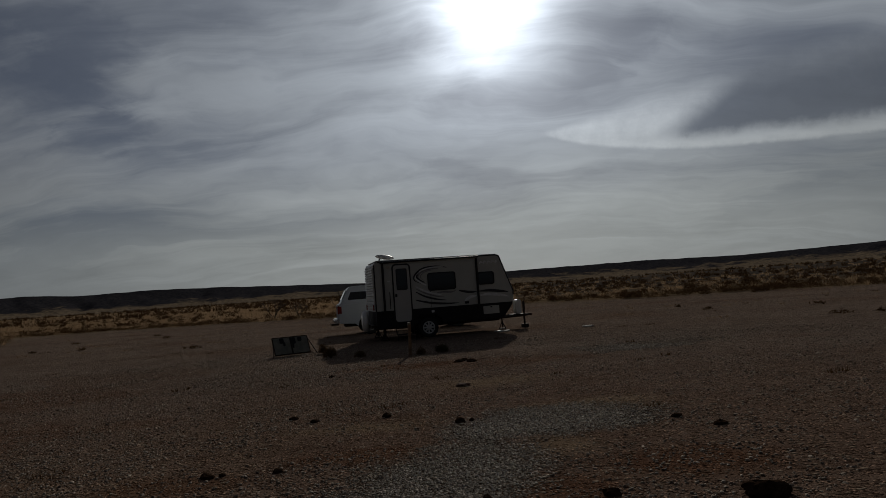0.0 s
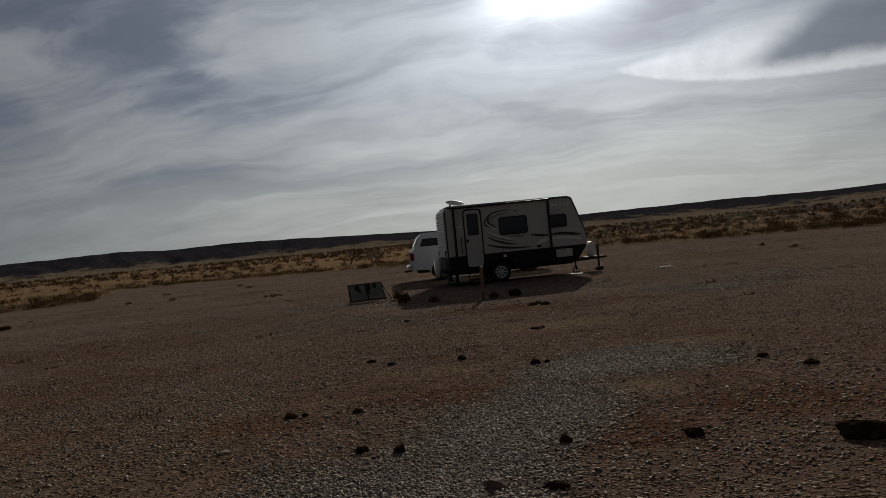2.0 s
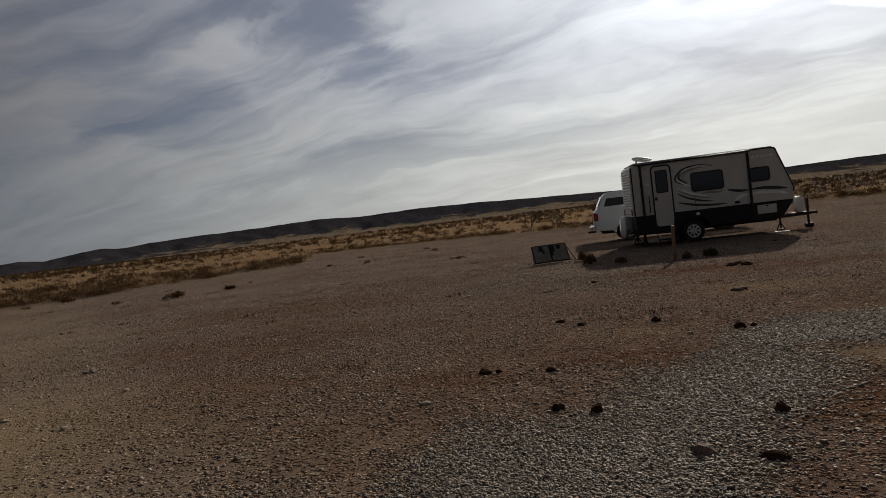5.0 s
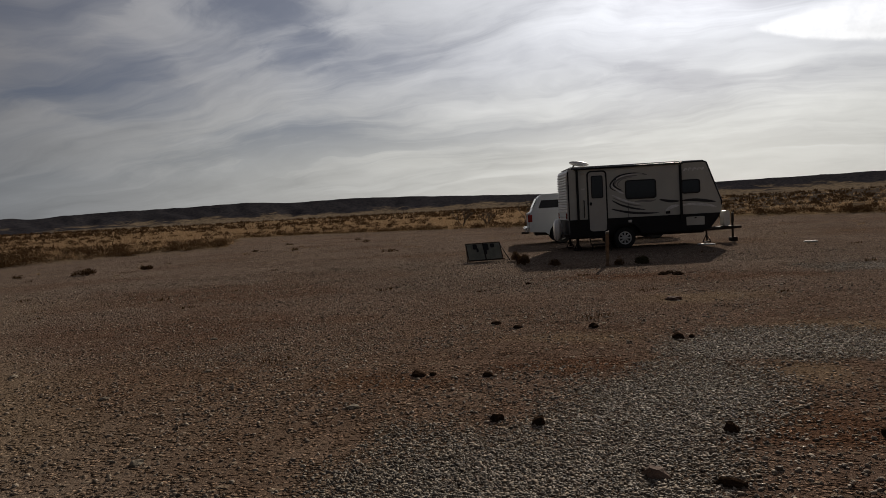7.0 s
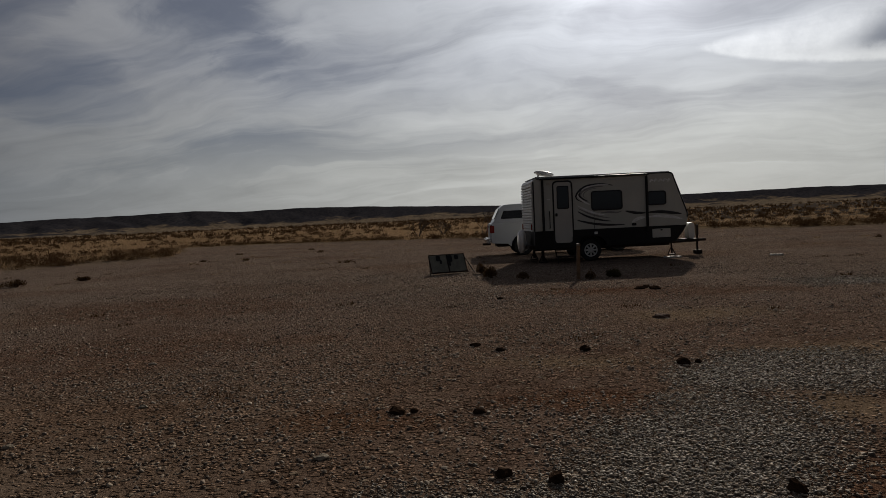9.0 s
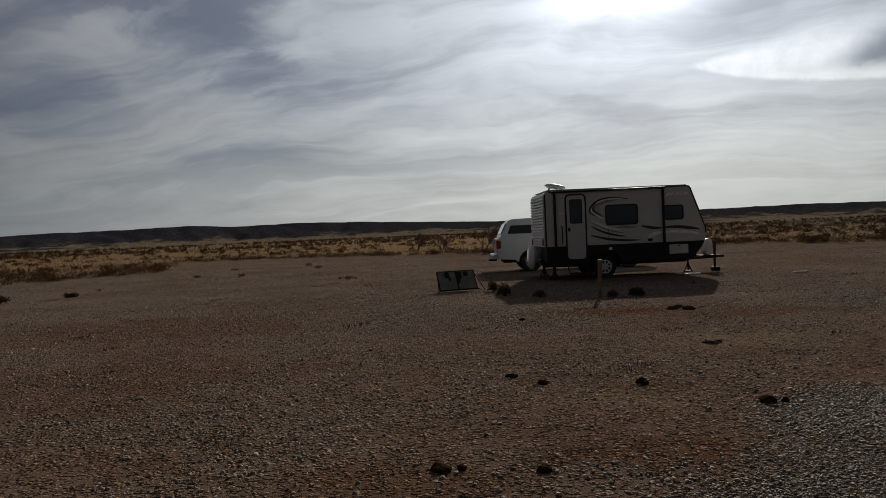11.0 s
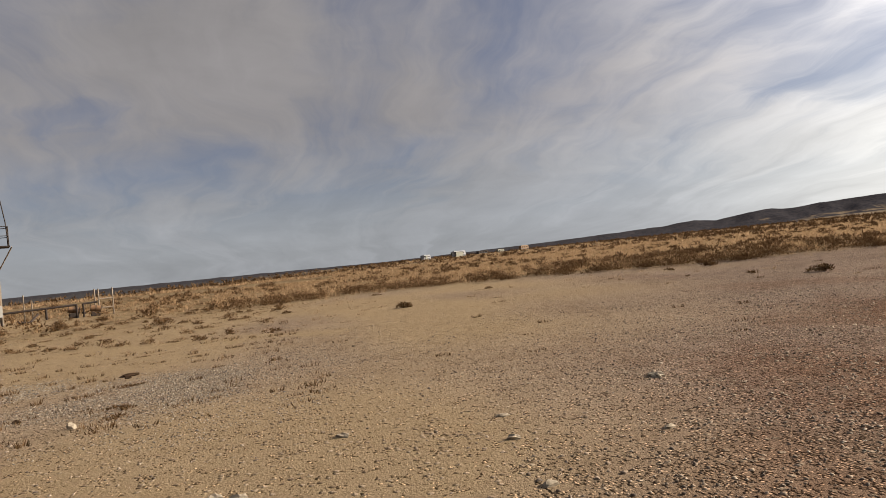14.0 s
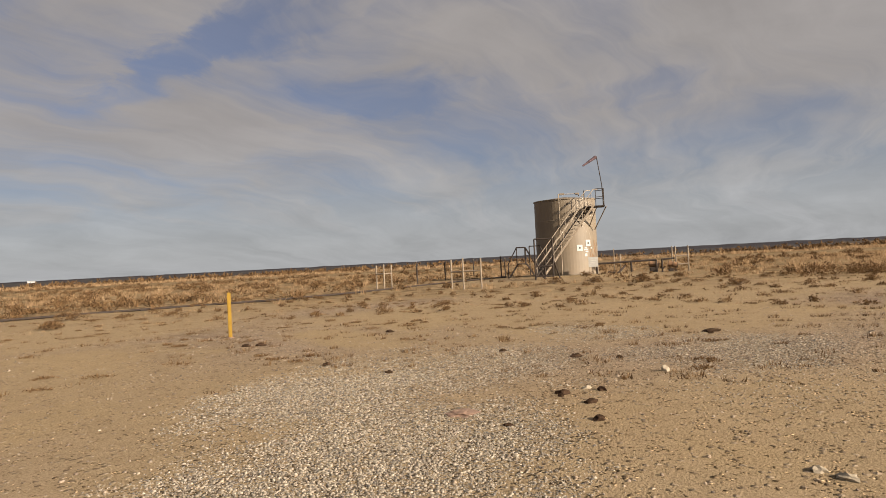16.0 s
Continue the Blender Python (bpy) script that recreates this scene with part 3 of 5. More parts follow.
def build_ground():
    cx, cy, sectors = -0.6, 1.2, 400
    radii = [0.0]
    r = 0.6
    while r < 4600:
        radii.append(r)
        r *= 1.03 if r < 120 else 1.09
    verts, tone, veg, dark = [(cx, cy, gz(cx, cy))], [(0.3, 0, 0, 1)], [0.0], [0.0]
    for r in radii[1:]:
        for k in range(sectors):
            a = 2 * math.pi * k / sectors
            x, y = cx + r * math.cos(a), cy + r * math.sin(a)
            verts.append((x, y, gz(x, y)))
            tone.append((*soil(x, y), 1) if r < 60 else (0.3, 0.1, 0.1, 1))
            veg.append(growth(x, y))
            dark.append(scrub(x, y))
    faces = []
    for j in range(len(radii) - 2):
        a, b = 1 + j * sectors, 1 + (j + 1) * sectors
        for k in range(sectors):
            q = (k + 1) % sectors
            faces.append((a + k, b + k, b + q, a + q))
    ob = raw("ground", verts, faces, "ground")
    bm = bmesh.new()
    bm.from_mesh(ob.data)
    bm.verts.ensure_lookup_table()
    hub = bm.verts[0]
    for k in range(sectors):
        bm.faces.new((hub, bm.verts[1 + k], bm.verts[1 + (k + 1) % sectors]))
    bm.to_mesh(ob.data)
    bm.free()
    c = ob.data.attributes.new("soil", "FLOAT_COLOR", "POINT")
    c.data.foreach_set("color", np.array(tone, np.float32).ravel())
    g = ob.data.attributes.new("growth", "FLOAT", "POINT")
    g.data.foreach_set("value", np.array(veg, np.float32))
    d = ob.data.attributes.new("scrub", "FLOAT", "POINT")
    d.data.foreach_set("value", np.array(dark, np.float32))
    for p in ob.data.polygons:
        p.use_smooth = True
    return tagged(ob, "flat gravel pad of brown soil and grey stones in desert grassland", "ground", kind="structure")


build_ground()

# ---- the hills round the plain ----
RIDGE_A = [-180, -100, -60, -33, -23, -16, -6, 8, 14, 20, 25, 29.5, 31, 33, 38, 42, 46, 48.2, 49.3, 51.5, 53.2, 54.8, 57, 61, 68, 80, 93, 107, 125, 145, 156, 180]
RIDGE_E = [0.2, 0.5, 1.1, 1.25, 1.05, 1.22, 1.2, 1.05, 1.28, 1.52, 1.6, 1.46, 1.6, 1.66, 1.5, 1.45, 1.3, 1.1, 1.3, 1.06, 0.8, 1.0, 0.78, 0.63, 0.4, 0.14, 0.2, 0.2, 0.08, 0.05, 0.05, 0.2]


def build_hills():
    verts, faces, n, rows = [], [], 900, 14
    for k in range(n):
        az = -180 + 360 * k / n
        e = float(np.interp(az, RIDGE_A, RIDGE_E)) + 0.04 * noise.noise((az * 0.9, 0, 0)) + 0.02 * noise.noise((az * 3.1, 4, 0))
        a = radians(az)
        for j in range(rows):
            f = j / (rows - 1)
            r = 1900 + 700 * f + 40 * noise.noise((az * 0.6, f * 4, 2))
            top = 1.6 + 2600 * math.tan(radians(max(e, 0.02)))
            z = 0.4 + (top - 0.4) * (f ** 1.7) * (1 + (0.35 * noise.noise((az * 0.8, f * 5, 7)) + 0.2 * noise.noise((az * 2.9, f * 9, 3))) * math.sin(math.pi * f)) if j else -3.0
            verts.append((-math.sin(a) * r, math.cos(a) * r, z))
    for k in range(n):
        q = (k + 1) % n
        for j in range(rows - 1):
            faces.append((k * rows + j, q * rows + j, q * rows + j + 1, k * rows + j + 1))
    ob = raw("hills_backdrop", verts, faces, "hill")
    return tagged(ob, "low dark scrub-covered hills along the horizon", "hills", kind="structure")


build_hills()


# ---- the travel trailer ----
def wheel_part(parent, x, y, z, r, width, out, rim_r, rim_mat="rim"):
    """A tyre with its spoked rim, on an axle along y; out is the side that shows."""
    bm = B()
    prof = [(r * 0.62, 0.5), (r * 0.93, 0.5), (r, 0.34), (r, -0.34), (r * 0.93, -0.5), (r * 0.62, -0.5)]
    seg = 28
    rows = [[bm.verts.new((x + q * math.cos(2 * math.pi * k / seg), y + w * width, z + q * math.sin(2 * math.pi * k / seg))) for q, w in prof] for k in range(seg)]
    for k in range(seg):
        a, b = rows[k], rows[(k + 1) % seg]
        for j in range(len(prof)):
            i = (j + 1) % len(prof)
            bm.faces.new((a[j], a[i], b[i], b[j]))
    tyre = part("tyre", bm, "rubber", parent, smooth=False)
    bm = B()
    y1 = y + out * width * 0.36
    circ = lambda q, n=28: [(x + q * math.cos(2 * math.pi * k / n), z + q * math.sin(2 * math.pi * k / n)) for k in range(n)]
    ring(bm, circ(rim_r), circ(rim_r * 0.84), y1, y1 + out * 0.03)
    for k in range(8):
        a = 2 * math.pi * k / 8
        c, s = math.cos(a), math.sin(a)
        rod(bm, (x + c * rim_r * 0.2, y1 + out * 0.02, z + s * rim_r * 0.2), (x + c * rim_r * 0.9, y1 + out * 0.005, z + s * rim_r * 0.9), rim_r * 0.14, 6)
    rod(bm, (x, y1 - out * 0.02, z), (x, y1 + out * 0.04, z), rim_r * 0.3, 14)
    part("rim", bm, rim_mat, tyre, "white spoked steel rim" if rim_mat == "rim" else "")
    bm = B()
    rod(bm, (x, y1 - out * 0.06, z), (x, y1 - out * 0.03, z), rim_r * 0.98, 24)
    part("brake_drum", bm, "trim", tyre)
    return tyre


def build_trailer():
    t = thing("travel_trailer", "beige travel trailer with black lower panels and dark swoosh decals", "trailer", -0.411, 22.008, 0.0, 14.0)
    wide = 2.3
    upper = [(-1.71, 0.98), (-1.71, 2.48), (-1.66, 2.58), (-1.55, 2.62), (2.50, 2.635), (2.58, 2.62), (2.63, 2.54), (3.04, 1.36), (3.05, 1.25), (3.00, 0.98)]
    part("upper_body", prism(B(), upper, 0, wide), "shell", t)
    lower = [(-1.71, 0.42), (-1.71, 0.974), (2.995, 0.974), (2.90, 0.80), (2.66, 0.50), (2.45, 0.47), (0.52, 0.45), (0.46, 0.62), (0.30, 0.76), (-0.26, 0.76), (-0.42, 0.62), (-0.48, 0.44)]
    part("lower_panel", prism(B(), lower, 0.004, wide - 0.004), "black", t, "glossy black lower side panel")
    # roof with a raised lip
    part("roof_sheet", box(B(), -1.62, 2.52, 0.03, wide - 0.03, 2.636, 2.66, 0.008), "roof", t)
    # corner trims
    part("corner_trim", box(B(), -1.73, -1.69, -0.012, 0.028, 0.98, 2.52, 0.006), "trim", t)
    bm = B()
    rods(bm, [(-1.60, -0.004, 2.60), (2.50, -0.004, 2.62), (2.60, -0.004, 2.58), (3.035, -0.004, 1.36), (3.03, -0.004, 1.22)], 0.022, 6)
    part("edge_trim", bm, "trim", t, "black corner moulding")
    part("belt_trim", box(B(), -1.70, 2.98, -0.01, -0.001, 0.966, 0.986), "trim", t)
    # ribbed rear wall
    bm = B()
    n = 17
    pts = []
    for k in range(n):
        z0 = 0.99 + 1.46 * k / n
        pts += [(-1.718, z0), (-1.768, z0 + 0.008), (-1.764, z0 + 0.056)]
    pts += [(-1.722, 2.45), (-1.712, 2.45), (-1.712, 0.99)]
    prism(bm, pts, 0.05, wide - 0.05)
    part("rear_siding", bm, "siding", t, "white ribbed aluminium rear siding")
    part("rear_cap", prism(B(), [(-1.74, 2.45), (-1.745, 2.50), (-1.69, 2.59), (-1.64, 2.60), (-1.64, 2.56), (-1.712, 2.45)], 0.03, wide - 0.03), "siding", t)
    for y in (0.20, wide - 0.20):
        part("tail_lamp", box(B(), -1.79, -1.755, y - 0.05, y + 0.05, 1.02, 1.22, 0.01), "tail", t)
    # the rear bumper and the covered spare wheel
    part("bumper", box(B(), -1.88, -1.72, 0.1, wide - 0.1, 0.44, 0.54, 0.01), "darksteel", t)
    bm = B()
    rod(bm, (-2.06, 1.15, 0.66), (-1.86, 1.15, 0.66), 0.37, 28)
    bmesh.ops.bevel(bm, geom=[e for e in bm.edges if len(e.link_faces) == 2 and any(len(f.verts) > 8 for f in e.link_faces)], offset=0.05, segments=3, affect="EDGES")
    part("spare_wheel_cover", bm, "cover", t, "grey-white vinyl spare wheel cover", True)
    # windows
    for x0, x1, z0, z1 in ((0.06, 1.03, 1.545, 2.15), (1.80, 2.39, 1.63, 2.07)):
        w = part("window", ring(B(), rounded(x0, x1, z0, z1, 0.09), rounded(x0 + 0.035, x1 - 0.035, z0 + 0.035, z1 - 0.035, 0.06), -0.022, 0.0), "trim", t, "black-framed tinted window")
        part("pane", prism(B(), rounded(x0 + 0.033, x1 - 0.033, z0 + 0.033, z1 - 0.033, 0.06), -0.010, -0.002), "glass", w)
    # entry door
    part("door_frame", ring(B(), rounded(-1.13, -0.50, 0.57, 2.51, 0.13), rounded(-1.085, -0.545, 0.60, 2.465, 0.10), -0.018, 0.0), "trim", t, "black rounded door frame")
    d = part("entry_door", prism(B(), rounded(-1.083, -0.547, 0.602, 2.463, 0.10), -0.028, -0.001), "door", t, "pale closed entry door")
    part("door_window_frame", ring(B(), rounded(-1.0, -0.63, 1.64, 2.35, 0.05), rounded(-0.975, -0.655, 1.665, 2.325, 0.03), -0.040, -0.028), "trim", d)
    part("door_window", prism(B(), rounded(-0.977, -0.653, 1.663, 2.327, 0.03), -0.034, -0.0285), "glass", d)
    part("handle", box(B(), -1.065, -0.995, -0.06, -0.0285, 1.42, 1.52, 0.01), "trim", d, "black door handle")
    for z in (0.72, 2.34):
        part("hinge", box(B(), -0.56, -0.535, -0.042, -0.0285, z - 0.05, z + 0.05), "trim", d)
    part("grab_handle", rods(B(), [(-1.24, -0.001, 1.05), (-1.24, -0.06, 1.09), (-1.24, -0.06, 1.55), (-1.24, -0.001, 1.59)], 0.014), "trim", t)
    # folding steps
    for k, (z, y) in enumerate(((0.40, -0.10), (0.20, -0.36))):
        part("step", box(B(), -1.10, -0.54, y - 0.13, y + 0.13, z - 0.02, z + 0.02, 0.006), "darksteel", t)
    for x in (-1.11, -0.53):
        bm = B()
        rods(bm, [(x, 0.1, 0.47), (x, -0.05, 0.42), (x, -0.28, 0.19), (x, -0.46, 0.19), (x, -0.46, 0.0)], 0.016, 6)
        part("step_frame", bm, "darksteel", t)
    # awning roll and its arms
    part("awning_roll", rod(B(), (-1.52, -0.06, 2.575), (1.85, -0.06, 2.595), 0.030, 12), "trim", t, "rolled dark awning")
    for x in (-1.43, 1.785):
        bm = B()
        box(bm, x - 0.035, x + 0.035, -0.055, -0.001, 0.86 if x > 0 else 0.9, 2.54, 0.006)
        box(bm, x - 0.018, x + 0.018, -0.085, -0.056, 0.95, 2.56)
        part("awning_arm", bm, "trim", t)
    # a drain gutter line, lamps, vents and hatches
    part("porch_lamp", box(B(), -1.30, -1.19, -0.05, -0.001, 2.39, 2.47, 0.012), "amber", t)
    part("vent_cover", box(B(), -1.30, -1.20, -0.012, -0.001, 1.93, 1.97), "cover", t)
    part("socket_cover", box(B(), 0.13, 0.23, -0.02, 0.003, 0.82, 0.90, 0.008), "cover", t)
    part("marker_lamp", box(B(), 2.93, 3.0, -0.02, -0.001, 1.28, 1.32, 0.006), "amber", t)
    part("appliance_vent", box(B(), 1.30, 1.44, -0.02, -0.001, 1.03, 1.11, 0.008), "trim", t)
    h = part("storage_hatch", prism(B(), rounded(1.93, 2.49, 0.63, 0.90, 0.02), -0.014, 0.003), "shell", t, "pale baggage hatch")
    part("hatch_latch", box(B(), 2.18, 2.24, -0.03, -0.0145, 0.84, 0.88), "trim", h)
    part("side_seam", box(B(), 0.135, 0.147, -0.004, -0.001, 0.99, 1.54), "trim", t)
    # swoosh decals
    swoosh = [
        ("decal_dark", 0.052, [(0.75, 2.30), (0.35, 2.36), (-0.10, 2.30), (-0.36, 2.10), (-0.38, 1.93), (-0.15, 1.80)]),
        ("decal_grey", 0.05, [(0.45, 2.285), (0.10, 2.26), (-0.18, 2.16), (-0.26, 2.0), (-0.10, 1.85), (0.02, 1.80)]),
        ("decal_white", 0.045, [(-0.32, 2.02), (-0.22, 1.88), (-0.05, 1.77), (0.04, 1.74)]),
        ("decal_dark", 0.05, [(-0.20, 2.22), (-0.30, 2.05), (-0.20, 1.93), (-0.02, 1.84)]),
        ("decal_white", 0.05, [(-0.36, 1.72), (-0.10, 1.58), (0.20, 1.46), (0.52, 1.39)]),
        ("decal_dark", 0.055, [(-0.36, 1.54), (-0.05, 1.37), (0.35, 1.25), (0.68, 1.20)]),
        ("decal_grey", 0.04, [(-0.34, 1.63), (0.0, 1.46), (0.35, 1.35), (0.62, 1.31)]),
        ("decal_dark", 0.065, [(-0.38, 1.27), (0.10, 1.15), (0.60, 1.09), (1.10, 1.08)]),
        ("decal_white", 0.030, [(0.62, 2.33), (0.25, 2.33), (-0.12, 2.25), (-0.33, 2.06), (-0.30, 1.94), (-0.12, 1.83)]),
        ("decal_grey", 0.024, [(0.30, 2.24), (0.02, 2.20), (-0.14, 2.10), (-0.17, 2.0), (-0.04, 1.90)]),
        ("decal_grey", 0.05, [(0.35, 1.47), (0.60, 1.48), (0.85, 1.46), (1.02, 1.50)]),
        ("decal_dark", 0.075, [(1.12, 1.49), (1.45, 1.42), (1.74, 1.41)]),
        ("decal_dark", 0.085, [(1.83, 1.42), (2.20, 1.42), (2.60, 1.37), (2.86, 1.33)]),
        ("decal_white", 0.09, [(1.30, 1.13), (1.50, 1.24), (1.73, 1.28)]),
        ("decal_white", 0.085, [(1.83, 1.28), (2.20, 1.29), (2.60, 1.24), (2.88, 1.17)]),
    ]
    for k, (mat, w, pts) in enumerate(swoosh):
        y = -0.0012 - 0.0009 * (k % 5)
        part("decal", ribbon(B(), pts, w, y, y - 0.0007), mat, t)
    # the maker's mark, as plain bars
    for x, w, z in ((1.90, 0.12, 2.36), (2.04, 0.10, 2.37), (2.17, 0.13, 2.36), (2.32, 0.12, 2.37), (2.46, 0.07, 2.36)):
        part("maker_mark", ribbon(B(), [(x, z - 0.03), (x + w * 0.4, z + 0.05), (x + w, z + 0.01)], 0.05, -0.0015, -0.0025), "decal_white", t)
    # running gear
    wheel_part(t, 0.02, 0.16, 0.335, 0.335, 0.2, -1, 0.205)
    wheel_part(t, 0.02, wide - 0.16, 0.335, 0.335, 0.2, 1, 0.205)
    part("axle", rod(B(), (0.02, 0.2, 0.335), (0.02, wide - 0.2, 0.335), 0.04), "darksteel", t)
    part("wheel_well", box(B(), -0.475, 0.515, 0.32, wide - 0.32, 0.455, 0.80), "trim", t)
    part("wheel_arch", prism(B(), [(-0.45, 0.77), (0.49, 0.77), (0.49, 0.95), (-0.45, 0.95)], 0.02, 0.4), "black", t)
    for y in (0.45, wide - 0.45):
        part("chassis_rail", box(B(), -1.7, 2.6, y - 0.03, y + 0.03, 0.36, 0.45), "darksteel", t)
    # tongue, coupler, jack and gas bottle cover
    bm = B()
    for y in (0.5, wide - 0.5):
        rod(bm, (2.4, y, 0.44), (3.86, wide / 2, 0.44), 0.045, 6)
    box(bm, 3.80, 4.06, wide / 2 - 0.05, wide / 2 + 0.05, 0.41, 0.49, 0.01)
    box(bm, 3.25, 3.75, wide / 2 - 0.25, wide / 2 + 0.25, 0.47, 0.50)
    part("tongue", bm, "darksteel", t, "black A-frame drawbar with coupler")
    bm = B()
    rod(bm, (3.78, wide / 2, 0.06), (3.78, wide / 2, 0.92), 0.035, 10)
    rod(bm, (3.78, wide / 2, 0.60), (3.78, wide / 2, 0.93), 0.05, 10)
    rods(bm, [(3.78, wide / 2, 0.94), (3.78, wide / 2 - 0.12, 0.96), (3.78, wide / 2 - 0.12, 1.02)], 0.012, 6)
    j = part("tongue_jack", bm, "darksteel", t, "black upright tongue jack")
    part("jack_foot", box(B(), 3.68, 3.90, wide / 2 - 0.11, wide / 2 + 0.11, -0.02, 0.12, 0.01), "darksteel", j)
    bm = B()
    prism(bm, rounded(3.44, 3.64, 0.50, 1.02, 0.09), wide / 2 - 0.17, wide / 2 + 0.17)
    part("gas_bottle_cover", bm, "cover", t, "white domed gas bottle cover", False)
    for x, y, r in ((-1.45, 0.28, 0.045), (-1.45, wide - 0.28, 0.045), (2.92, wide / 2, 0.028)):
        bm = B()
        rod(bm, (x, y, 0.46), (x + 0.02, y, 0.05), r, 8)
        rod(bm, (x - 0.12, y, 0.0), (x, y, 0.26), 0.018, 6)
        rod(bm, (x + 0.14, y, 0.0), (x, y, 0.26), 0.018, 6)
        box(bm, x - 0.09, x + 0.11, y - 0.06, y + 0.06, -0.01, 0.03)
        part("stabiliser_leg", bm, "darksteel", t)
    # things on the roof
    bm = B()
    bmesh.ops.create_uvsphere(bm, u_segments=18, v_segments=9, radius=0.33, matrix=pose(-1.16, 1.15, 2.82, 0, 10, 0) @ Matrix.Diagonal((1, 0.75, 0.26, 1)))
    a = part("roof_antenna", bm, "cover", t, "white winged television antenna head", True)
    part("antenna_mast", rods(B(), [(-1.38, 1.15, 2.65), (-1.32, 1.15, 2.83), (-1.1, 1.15, 2.80)], 0.03), "steel", a)
    part("roof_vent", box(B(), -0.75, -0.4, 0.9, 1.3, 2.655, 2.70, 0.015), "cover", t)
    return t


build_trailer()


# ---- the pickup truck ----
def build_truck():
    t = thing("pickup_truck", "white pickup truck with a white canopy over its bed", "truck", -2.92, 26.5, 0.0, 12.0)
    w = 1.96

    def arch(cx, r, n=9):
        return [(cx + r * math.cos(radians(180 - 180 * k / (n - 1))), 0.36 + r * math.sin(radians(180 - 180 * k / (n - 1)))) for k in range(n)]

    side = [(-1.22, 0.62), (-1.20, 0.50), (-0.60, 0.46)] + arch(0, 0.47)[0:] + [(0.60, 0.42), (2.95, 0.40)] + arch(3.6, 0.47) + [(4.25, 0.42), (4.50, 0.50), (4.52, 0.95), (4.42, 1.12), (3.9, 1.20), (2.75, 1.26), (0.72, 1.28), (-1.16, 1.28), (-1.23, 1.22)]
    bm = prism(B(), side, 0, w)
    bmesh.ops.bevel(bm, geom=[e for e in bm.edges if abs(e.verts[0].co.y - e.verts[1].co.y) < 0.01 and min(e.verts[0].co.z, e.verts[1].co.z) > 1.0], offset=0.05, segments=3, affect="EDGES")
    part("body", bm, "truck", t)

    def hood(outline, inset, z0, z1):
        """A house whose sides lean in from z0 to z1."""
        bm = B()
        rows = []
        for y, s in ((0, 1), (w, -1)):
            rows.append([bm.verts.new((x, y + s * (0.04 + inset * (z - z0) / (z1 - z0)), z)) for x, z in outline])
        bm.faces.new(rows[0])
        bm.faces.new(rows[1][::-1])
        k = len(outline)
        for i in range(k):
            j = (i + 1) % k
            bm.faces.new((rows[0][i], rows[1][i], rows[1][j], rows[0][j]))
        bmesh.ops.bevel(bm, geom=list(bm.edges), offset=0.03, segments=2, affect="EDGES")
        return bm

    part("canopy", hood([(-1.14, 1.27), (-0.80, 1.90), (-0.66, 1.955), (0.66, 1.99), (0.70, 1.27)], 0.17, 1.27, 1.99), "truck", t, "white fibreglass bed canopy")
    part("cab", hood([(0.72, 1.25), (0.78, 1.90), (0.95, 1.96), (2.0, 1.96), (2.15, 1.91), (2.85, 1.25)], 0.2, 1.25, 1.96), "truck", t)

    def side_glass(name, pts, parent, label=""):
        for y, s in ((0, 1), (w, -1)):
            bm = B()
            a = [bm.verts.new((x, y + s * (0.028 + 0.185 * (z - 1.26) / 0.72), z)) for x, z in pts]
            b = [bm.verts.new((v.co.x, v.co.y + s * 0.02, v.co.z)) for v in a]
            bm.faces.new(a)
            bm.faces.new(b[::-1])
            for i in range(len(a)):
                j = (i + 1) % len(a)
                bm.faces.new((a[i], b[i], b[j], a[j]))
            part(name, bm, "glass", parent, label)

    side_glass("canopy_window", [(-0.84, 1.44), (-0.70, 1.76), (-0.62, 1.80), (0.50, 1.82), (0.56, 1.78), (0.56, 1.46), (0.50, 1.42), (-0.82, 1.41)], t, "dark canopy side window")
    side_glass("cab_window", [(0.92, 1.38), (0.96, 1.82), (1.95, 1.84), (2.40, 1.38)], t)
    bm = B()
    prism(bm, [(-1.055, 1.42), (-0.875, 1.80), (-0.895, 1.81), (-1.085, 1.43)], 0.28, w - 0.28)
    part("rear_glass", bm, "glass", t)
    part("tailgate", box(B(), -1.26, -1.225, 0.24, w - 0.24, 0.66, 1.24, 0.01), "truck", t)
    part("tailgate_handle", box(B(), -1.275, -1.262, w / 2 - 0.14, w / 2 + 0.14, 1.08, 1.16), "trim", t)
    for y0, y1 in ((-0.012, 0.17), (w - 0.17, w + 0.012)):
        part("tail_light", box(B(), -1.27, -1.08, y0, y1, 0.86, 1.20, 0.03), "tail", t, "tall red tail light")
    part("rear_bumper", box(B(), -1.42, -1.23, 0.02, w - 0.02, 0.50, 0.68, 0.04), "chrome", t, "dull chrome rear bumper")
    part("tow_hitch", box(B(), -1.52, -1.2, w / 2 - 0.05, w / 2 + 0.05, 0.40, 0.48, 0.01), "darksteel", t)
    part("front_bumper", box(B(), 4.45, 4.62, 0.03, w - 0.03, 0.46, 0.72, 0.05), "chrome", t)
    part("fuel_flap", box(B(), -0.52, -0.34, -0.006, 0.004, 0.96, 1.12, 0.002), "truck", t)
    part("wheel_well", box(B(), -0.5, 0.5, 0.25, w - 0.25, 0.42, 0.86), "trim", t)
    part("front_well", box(B(), 3.1, 4.1, 0.25, w - 0.25, 0.42, 0.86), "trim", t)
    part("underbody", box(B(), -1.0, 4.2, 0.35, w - 0.35, 0.34, 0.5, 0.02), "darksteel", t)
    part("mirror", box(B(), 2.42, 2.56, -0.2, 0.0, 1.28, 1.5, 0.03), "trim", t)
